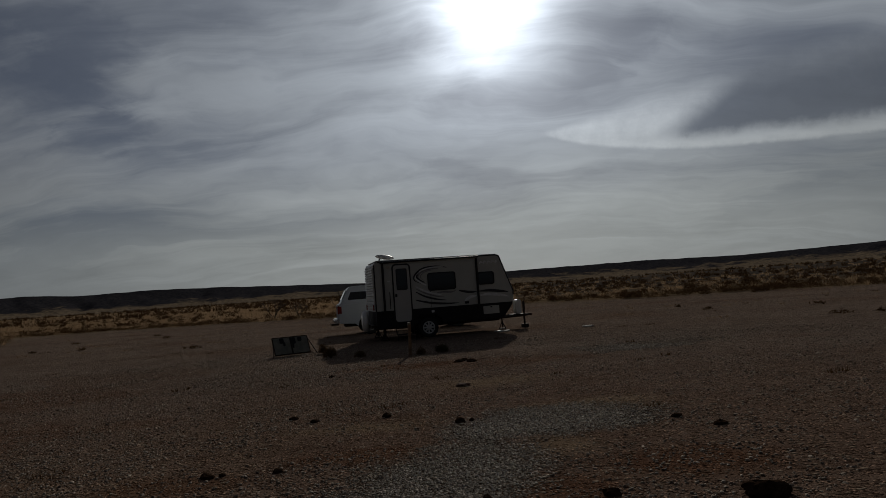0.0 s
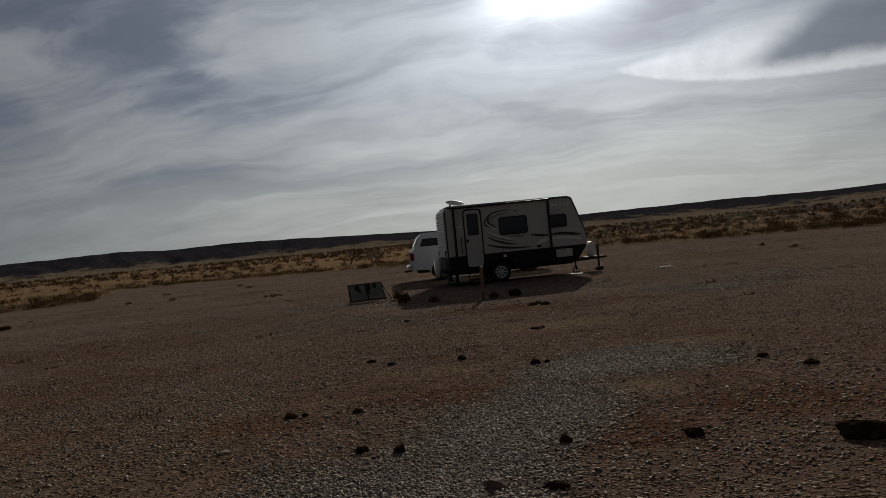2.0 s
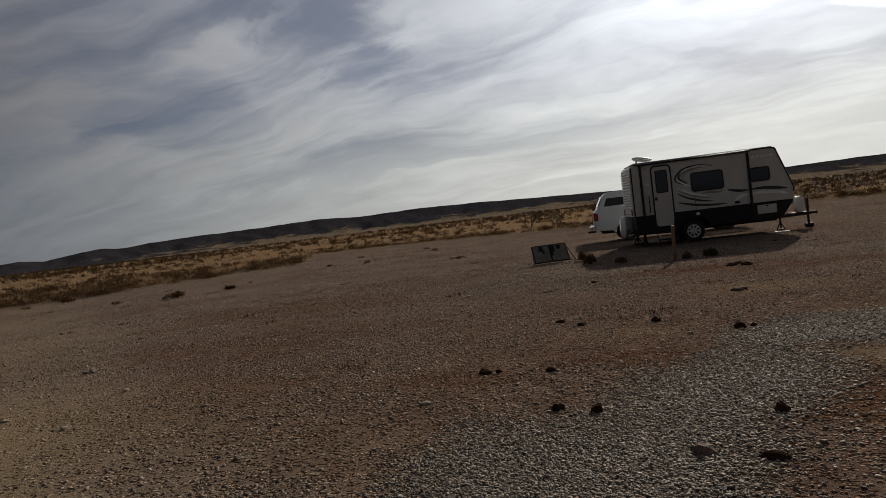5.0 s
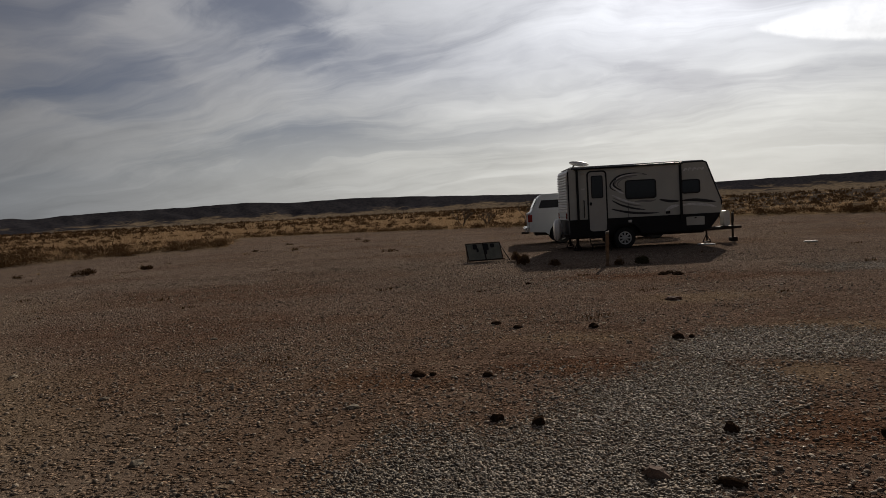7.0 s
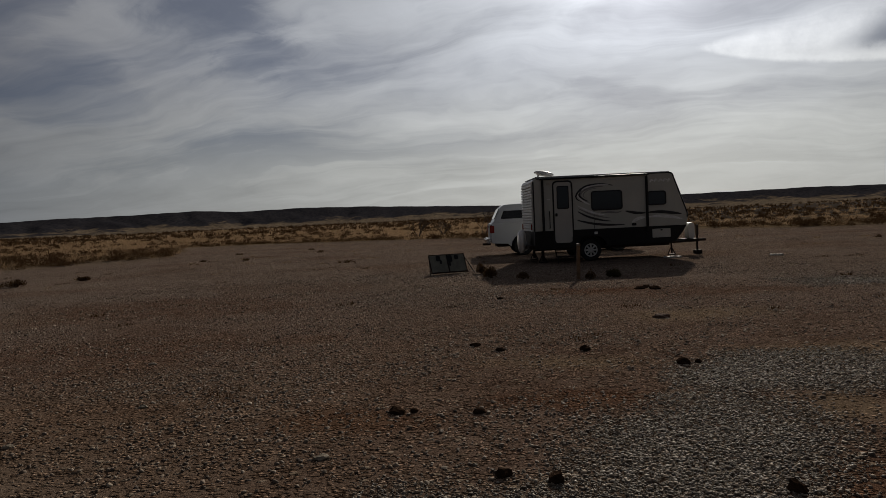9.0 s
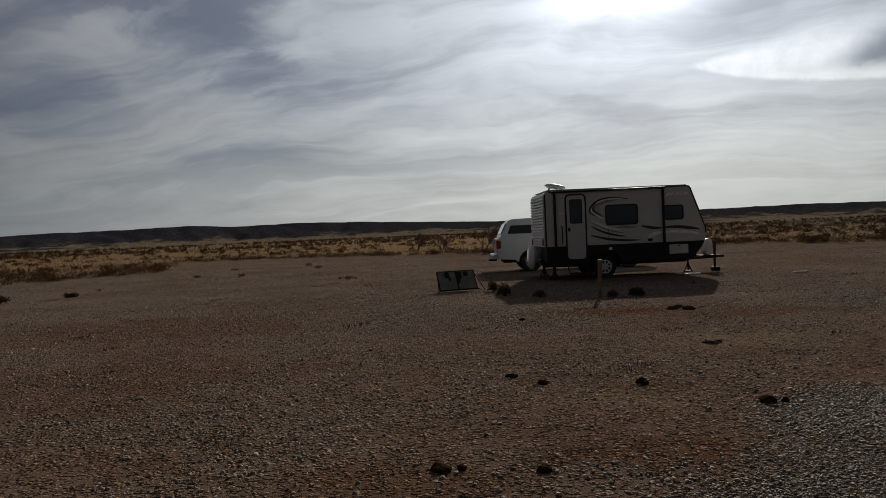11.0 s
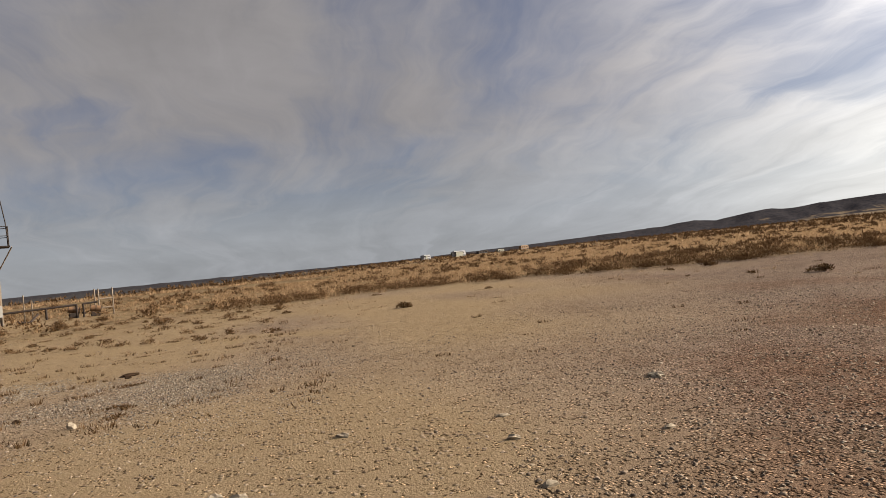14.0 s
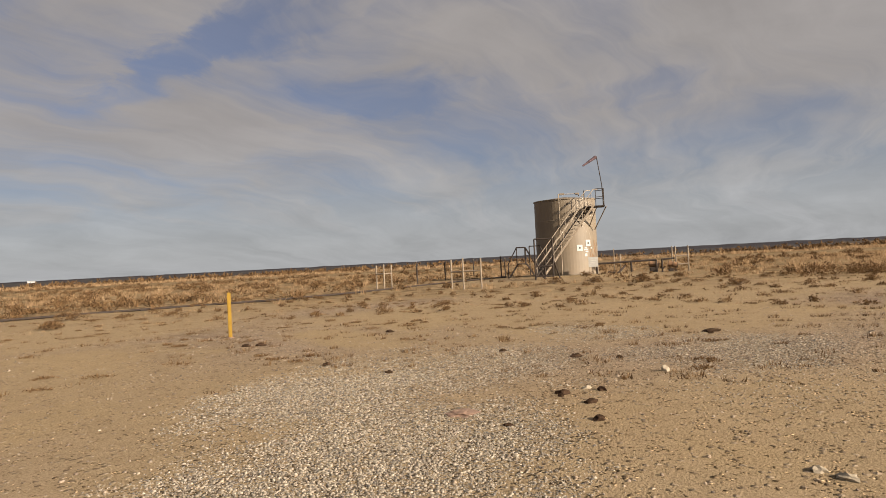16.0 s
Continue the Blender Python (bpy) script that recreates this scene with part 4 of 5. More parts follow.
    for x in (0.0, 3.6):
        for y, s in ((0.14, -1), (w - 0.14, 1)):
            wheel_part(t, x, y, 0.385, 0.385, 0.26, s, 0.24, "steel")
    return t


build_truck()


# ---- things by the trailer ----
def build_panel():
    t = thing("solar_panel", "folded portable panel with dark patches leaning on metal legs", "solar panel", -4.17, 18.72, gz(-4.2, 18.8), 33.0)
    lean = Matrix.Rotation(radians(-28), 4, "X")
    for x0, x1, name in ((-0.52, -0.005, "sheet"), (0.005, 0.52, "sheet")):
        bm = box(B(), x0, x1, -0.015, 0.015, 0.05, 0.58, 0.004)
        bm.transform(lean)
        s = part(name, bm, "panelback", t)
        bm = B()
        for a, b, c, d in ((x0, x1, 0.565, 0.585), (x0, x1, 0.04, 0.06), (x0 - 0.004, x0 + 0.014, 0.04, 0.585), (x1 - 0.014, x1 + 0.004, 0.04, 0.585)):
            box(bm, a, b, -0.024, 0.022, c, d)
        bm.transform(lean)
        part("sheet_frame", bm, "darksteel", s, "dark frame edge")
    for x, z, w, h in ((-0.26, 0.47, 0.12, 0.16), (-0.20, 0.36, 0.06, 0.12), (0.07, 0.45, 0.15, 0.20), (0.27, 0.48, 0.12, 0.12), (0.05, 0.30, 0.05, 0.16)):
        bm = prism(B(), rounded(x - w / 2, x + w / 2, z - h / 2, z + h / 2, 0.03), -0.027, -0.016)
        bm.transform(lean)
        part("junction_box", bm, "black", t, "black patch on the panel")
    for x in (-0.5, 0.5):
        bm = rods(B(), [(x, 0.27, 0.50), (x + (0.16 if x > 0 else -0.12), -0.16, 0.0)], 0.014, 6)
        part("leg", bm, "darksteel", t)
    part("foot_bar", rod(B(), (-0.56, 0.03, 0.035), (0.58, 0.03, 0.035), 0.014, 6), "darksteel", t)


build_panel()


def clump(rng, n, size, height, leaf, up=0.5, low=0.0):
    """Small leaf triangles through an uneven low dome."""
    lobes = rng.uniform(-0.55, 0.55, (5, 2)) * size
    pick = rng.integers(0, 5, n)
    a, q = rng.uniform(0, 2 * np.pi, n), np.sqrt(rng.uniform(0, 1, n))
    rad = size * rng.uniform(0.35, 0.62, 5)[pick]
    x, y = lobes[pick, 0] + rad * q * np.cos(a), lobes[pick, 1] + rad * q * np.sin(a)
    top = height * rng.uniform(0.55, 1.0, 5)[pick] * np.sqrt(np.clip(1 - (q * 0.95) ** 2, 0, 1))
    z = low + (top - low) * rng.uniform(0.05, 1, n) ** up
    c = np.stack([x, y, z], -1)
    d = rng.normal(0, 1, (n, 3)) + np.stack([np.cos(a) * q, np.sin(a) * q, np.full(n, 0.9)], -1)
    d /= np.linalg.norm(d, axis=1, keepdims=True)
    e = np.cross(d, rng.normal(0, 1, (n, 3)))
    e /= np.linalg.norm(e, axis=1, keepdims=True) + 1e-6
    s = leaf * rng.uniform(0.6, 1.5, (n, 1))
    v = np.stack([c - e * s * 0.3, c + e * s * 0.3, c + d * s * 1.5], 1)
    v[:, :, 2] = np.maximum(v[:, :, 2], 0.0)
    return v.reshape(-1, 3)


def blades(rng, n, spread, height, width):
    """A tuft of narrow blades from one root."""
    a = rng.uniform(0, 2 * np.pi, n)
    root = np.stack([np.cos(a), np.sin(a)], -1) * spread * 0.45 * np.sqrt(rng.uniform(0, 1, (n, 1)))
    lean = np.stack([np.cos(a), np.sin(a)], -1) * rng.uniform(0.1, 0.75, (n, 1)) * height + rng.normal(0, 0.12, (n, 2)) * height
    h = height * rng.uniform(0.5, 1.05, n)
    side = np.stack([-np.sin(a + 0.9), np.cos(a + 0.9)], -1) * width
    z0 = np.zeros((n, 1)) - 0.02
    v = np.stack([np.concatenate([root - side, z0], 1), np.concatenate([root + side, z0], 1), np.concatenate([root + lean, h[:, None]], 1)], 1)
    return v.reshape(-1, 3)


def tris(count):
    return np.arange(count).reshape(-1, 3)


def bush(name, label, x, y, size, height, mat, n, leaf, seed, category="shrub", stems=7):
    rng = np.random.default_rng(seed)
    ob = thing(name, label, category, x, y, gz(x, y) - 0.01)
    v = clump(rng, n, size, height, leaf)
    crown = raw("foliage", v, tris(len(v)), mat)
    crown.parent = ob
    bm = B()
    for k in range(stems):
        a, l = rng.uniform(0, 6.28), rng.uniform(0.5, 0.95)
        mid = (math.cos(a) * size * 0.2, math.sin(a) * size * 0.2, height * l * 0.5)
        rod(bm, (0, 0, -0.02), mid, 0.012, 5, 0.008)
        rod(bm, mid, (math.cos(a + 0.3) * size * 0.5, math.sin(a + 0.3) * size * 0.5, height * l), 0.008, 5, 0.003)
    part("stems", bm, "twig", ob)
    return ob


bush("desert_shrub", "small round dark shrub beside the panel", -3.24, 18.4, 0.17, 0.32, "shrub", 1300, 0.022, 1)
bush("desert_shrub", "round brown shrub in front of the trailer", -2.80, 17.1, 0.21, 0.38, "shrub", 1600, 0.022, 2)
bush("desert_shrub", "small dark shrub in the trailer's shade", -1.95, 16.6, 0.16, 0.24, "shrub", 800, 0.02, 3)
bush("green_weed", "low grey-green weed beside a wooden stake", 0.02, 16.6, 0.24, 0.20, "weed", 1300, 0.026, 4, "weed")
bush("green_weed", "small brown weed at a wooden stake", -0.40, 16.3, 0.13, 0.24, "shrub", 800, 0.02, 5, "weed")


def build_stake():
    t = thing("wooden_stake", "weathered square wooden stake standing in gravel", "stake", -0.68, 16.25, gz(-0.7, 16.25) - 0.05, 20)
    bm = box(B(), -0.036, 0.036, -0.036, 0.036, 0, 0.86, 0.008)
    bm.transform(pose(0, 0, 0, 0, 2.0, 0))
    part("post", bm, "wood", t)
    bm = box(B(), -0.038, 0.038, -0.038, 0.038, 0.80, 0.865, 0.006)
    bm.transform(pose(0, 0, 0, 0, 2.0, 0))
    part("cut_end", bm, "tankrail", t, "paler cut end")


build_stake()


def board(label, x, y, turn, l, w, h, mat, tilt=0):
    t = thing("leveling_board", label, "board", x, y, gz(x, y), turn)
    bm = box(B(), -l / 2, l / 2, -w / 2, w / 2, 0, h, 0.006)
    bm.transform(pose(0, 0, 0, tilt, 0, 0))
    part("plank", bm, mat, t)
    bm = B()
    for k in range(4):
        box(bm, -l / 2 + l * (k + 0.5) / 4 - 0.01, -l / 2 + l * (k + 0.5) / 4 + 0.01, -w / 2, w / 2, h, h + 0.008)
    part("rib", bm, mat, t)


board("pale flat leveling board lying on gravel", 2.02, 22.4, 12, 0.5, 0.22, 0.04, "signbar")
board("pale short board lying on gravel", 4.85, 21.97, 5, 0.35, 0.15, 0.04, "signbar")


# ---- the storage tank and what stands round it ----
TURN = 111.3


def build_tank():
    x0, y0 = TANK
    t = thing("storage_tank", "tall tan steel storage tank with a side stairway and rust streaks", "tank", x0, y0, gz(x0, y0) - 0.06, TURN)
    R, H = 2.06, 5.08
    bm = B()
    seg = 64
    prof = [(R + 0.05, 0.0), (R + 0.05, 0.06), (R, 0.06), (R, 1.80), (R + 0.012, 1.81), (R + 0.012, 1.85), (R, 1.86), (R, 3.64), (R + 0.012, 3.65), (R + 0.012, 3.69), (R, 3.70), (R, H - 0.06), (R + 0.05, H - 0.05), (R + 0.05, H)]
    rows = [[bm.verts.new((q * math.cos(2 * math.pi * k / seg), q * math.sin(2 * math.pi * k / seg), z)) for q, z in prof] for k in range(seg)]
    for k in range(seg):
        a, b = rows[k], rows[(k + 1) % seg]
        for j in range(len(prof) - 1):
            bm.faces.new((a[j], b[j], b[j + 1], a[j + 1]))
    shell = part("shell", bm, "tank", t)
    bm = B()
    bmesh.ops.create_cone(bm, cap_ends=True, segments=seg, radius1=R + 0.04, radius2=0.3, depth=0.22, matrix=Matrix.Translation((0, 0, H + 0.11)))
    part("deck", bm, "tank", t, "shallow cone deck")

    def on_shell(bm, a0, a1, z0, z1, lift, n=6):
        out = []
        for q in (R + lift, R + lift + 0.006):
            out.append([[bm.verts.new((q * math.sin(a0 + (a1 - a0) * k / n), -q * math.cos(a0 + (a1 - a0) * k / n), z)) for k in range(n + 1)] for z in (z0, z1)])
        for lo, hi in out:
            for k in range(n):
                bm.faces.new((lo[k], lo[k + 1], hi[k + 1], hi[k]))
        return bm

    # rust runs and stains down the sunlit side
    rng = random.Random(5)
    for k in range(16):
        a = 0.82 + 0.031 * k + rng.uniform(-0.02, 0.02)
        top = rng.uniform(1.1, 2.3)
        bm = B()
        lo = top - rng.uniform(0.25, 1.1)
        w = rng.uniform(0.004, 0.017)
        on_shell(bm, a - w, a + w, lo, top, 0.004 + 0.0015 * (k % 3), 2)
        part("rust_streak", bm, "rust", shell, "orange rust run")
    # warning placards
    for ang, z, s in ((0.42, 1.78, 0.20), (0.75, 2.08, 0.21)):
        p = part("placard", on_shell(B(), ang - s / R, ang + s / R, z - s, z + s, 0.012), "sign", shell, "white square warning placard")
        b = B()
        rr = R + 0.024
        c = (rr * math.sin(ang), -rr * math.cos(ang), z)
        bmesh.ops.create_circle(b, cap_ends=True, segments=4, radius=s * 0.45, matrix=Matrix.Translation(c) @ Matrix.Rotation(ang, 4, "Z") @ Matrix.Rotation(radians(90), 4, "X") @ Matrix.Rotation(radians(20), 4, "Z"))
        ext = bmesh.ops.extrude_face_region(b, geom=list(b.faces))
        bmesh.ops.translate(b, vec=(0.004 * math.sin(ang), -0.004 * math.cos(ang), 0), verts=[v for v in ext["geom"] if isinstance(v, bmesh.types.BMVert)])
        part("placard_mark", b, "signblack", p, "black mark")
    for ang, z, w, h in ((0.64, 1.78, 0.10, 0.05), (0.64, 1.65, 0.16, 0.05), (0.68, 1.52, 0.12, 0.05), (0.64, 1.30, 0.10, 0.09), (0.88, 1.75, 0.06, 0.05)):
        part("stencil_bar", on_shell(B(), ang - w / R, ang + w / R, z - h, z + h, 0.010, 3), "sign", shell, "faded white stencil")
    # the vent pipe up the side and its gooseneck
    bm = rods(B(), [(-0.36, -R - 0.12, 0.0), (-0.36, -R - 0.12, H + 0.30)], 0.04, 10)
    rods(bm, [(-0.36, -R - 0.12, H + 0.27), (0.95, -R + 0.2, H + 0.27), (0.95, -R + 0.2, H + 0.1)], 0.024, 8)
    box(bm, -0.30, 0.02, -R - 0.15, -R - 0.02, H + 0.21, H + 0.33, 0.02)
    box(bm, 0.70, 0.98, -R + 0.08, -R + 0.25, H + 0.21, H + 0.33, 0.02)
    part("vent_pipe", bm, "tankrail", t, "thin riser pipe")
    bm = rods(B(), [(0.2, -R - 0.02, H - 0.35), (0.2, -R + 0.3, H - 0.35)], 0.07, 8)
    part("gauge_port", bm, "darksteel", t)
    # platform at the top of the stair
    zp = 4.45
    p = part("platform", box(B(), 1.25, 2.56, -2.55, -1.25, zp - 0.07, zp, 0.0), "darksteel", t, "steel grating landing")
    for x, y in ((1.35, -2.5), (2.05, -2.5), (2.65, -2.4)):
        part("bracket", rods(B(), [(x, y, zp - 0.07), (x * 0.72, -R * 0.78 if x < 2 else -1.1, zp - 1.5)], 0.035, 6), "tankrail", t)
    posts = [(1.30, -1.28), (1.30, -2.0), (2.0, -2.53), (2.52, -2.53), (2.52, -1.9), (2.52, -1.28)]
    for x, y in posts:
        part("rail_post", rod(B(), (x, y, zp - 0.05), (x, y, zp + 1.1), 0.021, 6), "darksteel", t)
    for z in (0.55, 1.08):
        part("guard_rail", rods(B(), [(2.0, -2.53, zp + z), (2.52, -2.53, zp + z), (2.52, -1.28, zp + z), (2.0, -1.0, zp + z)], 0.02, 6), "darksteel", t)
    # the stair
    foot, head = Vector((-1.75, -5.0, 0.03)), Vector((1.62, -2.60, zp))
    run = Vector((head.x - foot.x, head.y - foot.y, 0)).normalized()
    side = Vector((-run.y, run.x, 0)) * 0.40
    for s in (-1, 1):
        bm = B()
        a, b = foot + side * s, head + side * s
        rod(bm, a, b, 0.07, 4)
        part("stringer", bm, "tankrail", t)
        up = Vector((0, 0, 1.02))
        part("handrail", rods(B(), [a + up * 0.95 - run * 0.05, b + up, b + up + run * 0.35], 0.026, 6), "tankrail", t)
        part("middle_rail", rods(B(), [a + up * 0.5, b + up * 0.52], 0.02, 6), "tankrail", t)
        for k in range(6):
            q = a.lerp(b, (k + 0.15) / 5.4)
            part("baluster", rod(B(), q, q + up, 0.022, 6), "tankrail", t)
    for k in range(17):
        c = foot.lerp(head, (k + 1) / 18)
        bm = box(B(), -0.12, 0.12, -0.39, 0.39, -0.015, 0.015)
        bm.transform(Matrix.Translation(c) @ Matrix.Rotation(math.atan2(run.y, run.x), 4, "Z"))
        part("tread", bm, "darksteel", t)
    # wind sock on its pole
    part("sock_pole", rods(B(), [(2.52, -1.9, zp + 0.1), (2.46, -1.9, zp + 1.4), (2.22, -1.9, 7.72)], 0.028, 8), "darksteel", t, "slightly leaning thin pole")
    bm = B()
    rod(bm, (1.30, -2.0, 7.12), (2.20, -1.92, 7.68), 0.05, 10, 0.115)
    part("wind_sock", bm, "sock", t, "faded red and white drooping windsock")
    bm = B()
    rod(bm, (1.56, -1.977, 7.282), (1.80, -1.956, 7.431), 0.070, 10, 0.092)
    part("sock_band", bm, "sock", t)
    return t


build_tank()


def local(x, y):
    """From the tank's right and away axes to the world's."""
    c, s = math.cos(radians(TURN)), math.sin(radians(TURN))
    return TANK[0] + c * x - s * y, TANK[1] + s * x + c * y


def steel_frame(name, label, category, x, y, members, mat, r=0.04, part_name="bar", group=""):
    wx, wy = local(x, y)
    t = thing(name, label, category, wx, wy, gz(wx, wy) - 0.03, TURN, group)
    for a, b in members:
        part(part_name, rod(B(), a, b, r, 7), mat, t)
    return t


steel_frame("walkway_frame", "tall dark rusty pipe frame before the tank stair", "pipe frame", -1.38, -6.2,
            [((-0.55, 0, 0), (-0.55, 0, 2.5)), ((0.52, 0, 0), (0.52, 0, 2.5)), ((-0.55, 0, 2.5), (0.52, 0, 2.5)), ((-0.55, 0, 0.85), (0.52, 0, 0.85)), ((-0.55, 0, 0.25), (0.52, 0, 0.25)),
             ((-0.55, 0, 1.2), (0.0, 0.9, 0)), ((0.0, 0.9, 0), (0.0, 0.9, 1.2)), ((0.52, 0, 1.3), (0.9, 1.0, 0.0)), ((-0.5, 0, 0.25), (0.1, 0.5, 1.0))], "darksteel", 0.045)
steel_frame("crossover_stile", "dark pipe crossover steps with handrails over a pipeline", "stile", -2.95, -2.0,
            [((-0.95, 0, 0), (-0.3, 0, 0.95)), ((0.85, 0, 0), (0.25, 0, 0.95)), ((-0.3, 0, 0.95), (0.25, 0, 0.95)), ((-0.95, 0, 0.95), (-0.35, 0, 2.05)), ((-0.35, 0, 2.05), (0.2, 0, 2.05)),
             ((0.2, 0, 2.05), (0.9, 0, 0.8)), ((-0.35, 0, 0.9), (-0.35, 0, 2.05)), ((0.2, 0, 0.9), (0.2, 0, 2.05)), ((-0.95, 0, 0), (-0.95, 0, 0.95)), ((0.9, 0, 0), (0.9, 0, 0.8)),
             ((-0.95, 0.8, 0), (-0.3, 0.8, 0.95)), ((0.85, 0.8, 0), (0.25, 0.8, 0.95)), ((-0.3, 0.8, 0.95), (0.25, 0.8, 0.95)), ((-0.35, 0.8, 2.05), (0.2, 0.8, 2.05)), ((0.2, 0.8, 0.9), (0.2, 0.8, 2.05)),
             ((0.2, 0.8, 2.05), (0.9, 0.8, 0.8)), ((-0.6, 0, 0.5), (-0.6, 0.8, 0.5)), ((0.55, 0, 0.5), (0.55, 0.8, 0.5)), ((-0.05, 0, 0.95), (-0.05, 0.8, 0.95)),
             ((0.5, 0, 2.1), (1.2, 0, 2.1)), ((0.5, 0, 0.2), (0.5, 0, 2.1)), ((1.2, 0, 2.1), (1.7, 0, 0.9))], "darksteel", 0.035)
steel_frame("flow_line", "dark raised pipe on short legs beside the tank", "pipe", 3.8, -1.4,
            [((-1.95, 0, 0.72), (1.9, 0, 0.80)), ((-1.9, 0, 0), (-1.9, 0, 0.72)), ((1.88, 0, 0), (1.88, 0, 0.80)), ((0.3, 0, 0.1), (0.3, 0, 0.74)), ((-0.6, -0.4, 0.05), (-0.1, 0.1, 0.5)), ((-0.6, -0.4, 0.05), (-1.2, -0.2, 0.15))], "darksteel", 0.065)
steel_frame("flow_line", "short dark raised pipe by a pale post rack", "pipe", 6.45, -1.2,
            [((-0.4, 0, 0.85), (0.4, 0, 0.88)), ((-0.38, 0, 0), (-0.38, 0, 0.85)), ((-0.38, 0.4, 0.3), (-0.38, -0.5, 0.3))], "darksteel", 0.06)
steel_frame("pipe_rack", "pale pipe rack of three posts and cross bars", "pipe rack", 7.35, -0.3,
            [((-0.5, 0, 0), (-0.5, 0, 1.7)), ((-0.28, 0, 0), (-0.28, 0, 1.7)), ((0.52, 0, 0), (0.52, 0, 1.7)), ((-0.28, 0, 1.05), (0.52, 0, 1.05)), ((-0.28, 0, 0.5), (0.52, 0, 0.5))], "tankrail", 0.045)
for px, h in ((3.05, 1.65), (3.45, 1.3)):
    steel_frame("thin_post", "thin pale steel post near the tank", "post", px, -1.0, [((0, 0, 0), (0, 0, h))], "tankrail", 0.035, "shaft", "thin posts by the tank")


def barrel(x, y):
    wx, wy = local(x, y)
    t = thing("rusty_bucket", "tilted rusty metal drum lying by the pipe", "drum", wx, wy, gz(wx, wy), TURN)
    bm = B()
    rod(bm, (-0.28, 0, 0.54), (0.30, -0.1, 0.42), 0.20, 16, 0.17)
    part("drum", bm, "rust", t)
    part("drum_stand", box(B(), -0.25, 0.25, -0.2, 0.15, 0.0, 0.30, 0.02), "darksteel", t)
    bm = B()
    for k in (-0.29, 0.02, 0.30):
        rod(bm, (k, -0.05 - 0.03 * k, 0.482 - 0.2 * k), (k + 0.03, -0.055 - 0.03 * k, 0.477 - 0.2 * k), 0.208, 16)
    part("hoop", bm, "darksteel", t)


barrel(5.6, -0.6)
barrel(6.75, -0.9)


def build_notice():
    wx, wy = local(1.62, -3.0)
    t = thing("notice_board", "white blank-looking notice board on two thin legs", "sign", wx, wy, gz(wx, wy) - 0.03, TURN)
    part("board", box(B(), -0.30, 0.30, -0.012, 0.012, 0.55, 1.18, 0.004), "sign", t)
    for x in (-0.27, 0.27):
        part("leg", rod(B(), (x, 0.03, 0), (x, 0.03, 1.2), 0.02, 6), "tankrail", t)
    for k in range(4):
        part("print_bar", box(B(), -0.2, 0.2 - 0.05 * k, -0.018, -0.0125, 1.05 - 0.11 * k, 1.075 - 0.11 * k), "signbar", t)


build_notice()


def corner_fence(label, spots, heights, rails):
    x, y = spots[0]
    t = thing("pipe_fence_corner", label, "fence", x, y, gz(x, y) - 0.05, 0, "fence corners near the tank")
    for (a, b), h in zip(spots, heights):
        part("post", rod(B(), (a - x, b - y, 0), (a - x, b - y, h), 0.045, 8), "tankrail", t)
    for i, j, z in rails:
        a, b = spots[i], spots[j]
        part("rail", rod(B(), (a[0] - x, a[1] - y, z), (b[0] - x, b[1] - y, z), 0.038, 8), "tankrail", t)


corner_fence("pale pipe fence corner of three posts", [(-33.15, -22.15), (-32.95, -21.45), (-34.1, -21.75)], (1.45, 1.5, 1.45), [(0, 1, 0.95), (1, 2, 0.95), (0, 2, 0.95)])
corner_fence("pale pipe fence corner with a bright cross rail", [(-31.7, -16.1), (-30.95, -14.95), (-31.1, -14.0)], (1.6, 1.65, 1.6), [(0, 1, 0.95), (1, 2, 0.98)])
for x, y, h in ((-38.0, -22.5, 1.5), (-44.0, -24.0, 1.4), (-50.0, -22.0, 1.5), (-46.5, -20.6, 1.6), (-52.0, -26.0, 1.5)):
    t = thing("fence_post", "thin weathered fence post in dry grass", "post", x, y, gz(x, y) - 0.05, 0, "fence posts by the tank")
    part("shaft", rod(B(), (0, 0, 0), (0.03, 0, h), 0.05, 7), "darksteel", t)
    part("cap", rod(B(), (0.03, 0, h), (0.03, 0, h + 0.03), 0.06, 7), "tankrail", t)


def build_marker():
    x, y = -11.96, -10.32
    t = thing("marker_post", "bright yellow plastic pipeline marker post", "marker post", x, y, gz(x, y) - 0.03, 130)
    bm = prism(B(), [(-0.04, 0), (0.04, 0), (0.04, 1.04), (0.028, 1.08), (-0.028, 1.08), (-0.04, 1.04)], -0.026, 0.026, bevel=0.006)
    part("post", bm, "yellow", t)
    part("collar", rod(B(), (0, 0, 0.0), (0, 0, 0.05), 0.09, 12), "brownrock", t)
    part("top_band", box(B(), -0.0415, 0.0415, -0.0275, 0.0275, 0.95, 0.99), "yellow", t)


build_marker()


def build_pipeline():
    pts = [(-4.0, -31.5), (-14.4, -26.3), (-19.0, -24.0), (-24.0, -21.8), (-30.0, -20.9), (-38.5, -20.2), (-44.0, -19.0)]
    t = thing("surface_pipeline", "dark steel pipeline lying along the ground", "pipeline", pts[0][0], pts[0][1], 0)
    for k in range(len(pts) - 1):
        a, b = pts[k], pts[k + 1]
        bm = rod(B(), (a[0] - pts[0][0], a[1] - pts[0][1], gz(*a) + 0.06), (b[0] - pts[0][0], b[1] - pts[0][1], gz(*b) + 0.06), 0.05, 10)
        part("pipe_length", bm, "darksteel", t)
        part("pipe_support", box(B(), b[0] - pts[0][0] - 0.12, b[0] - pts[0][0] + 0.12, b[1] - pts[0][1] - 0.12, b[1] - pts[0][1] + 0.12, gz(*b) - 0.05, gz(*b) + 0.05), "darksteel", t)


build_pipeline()


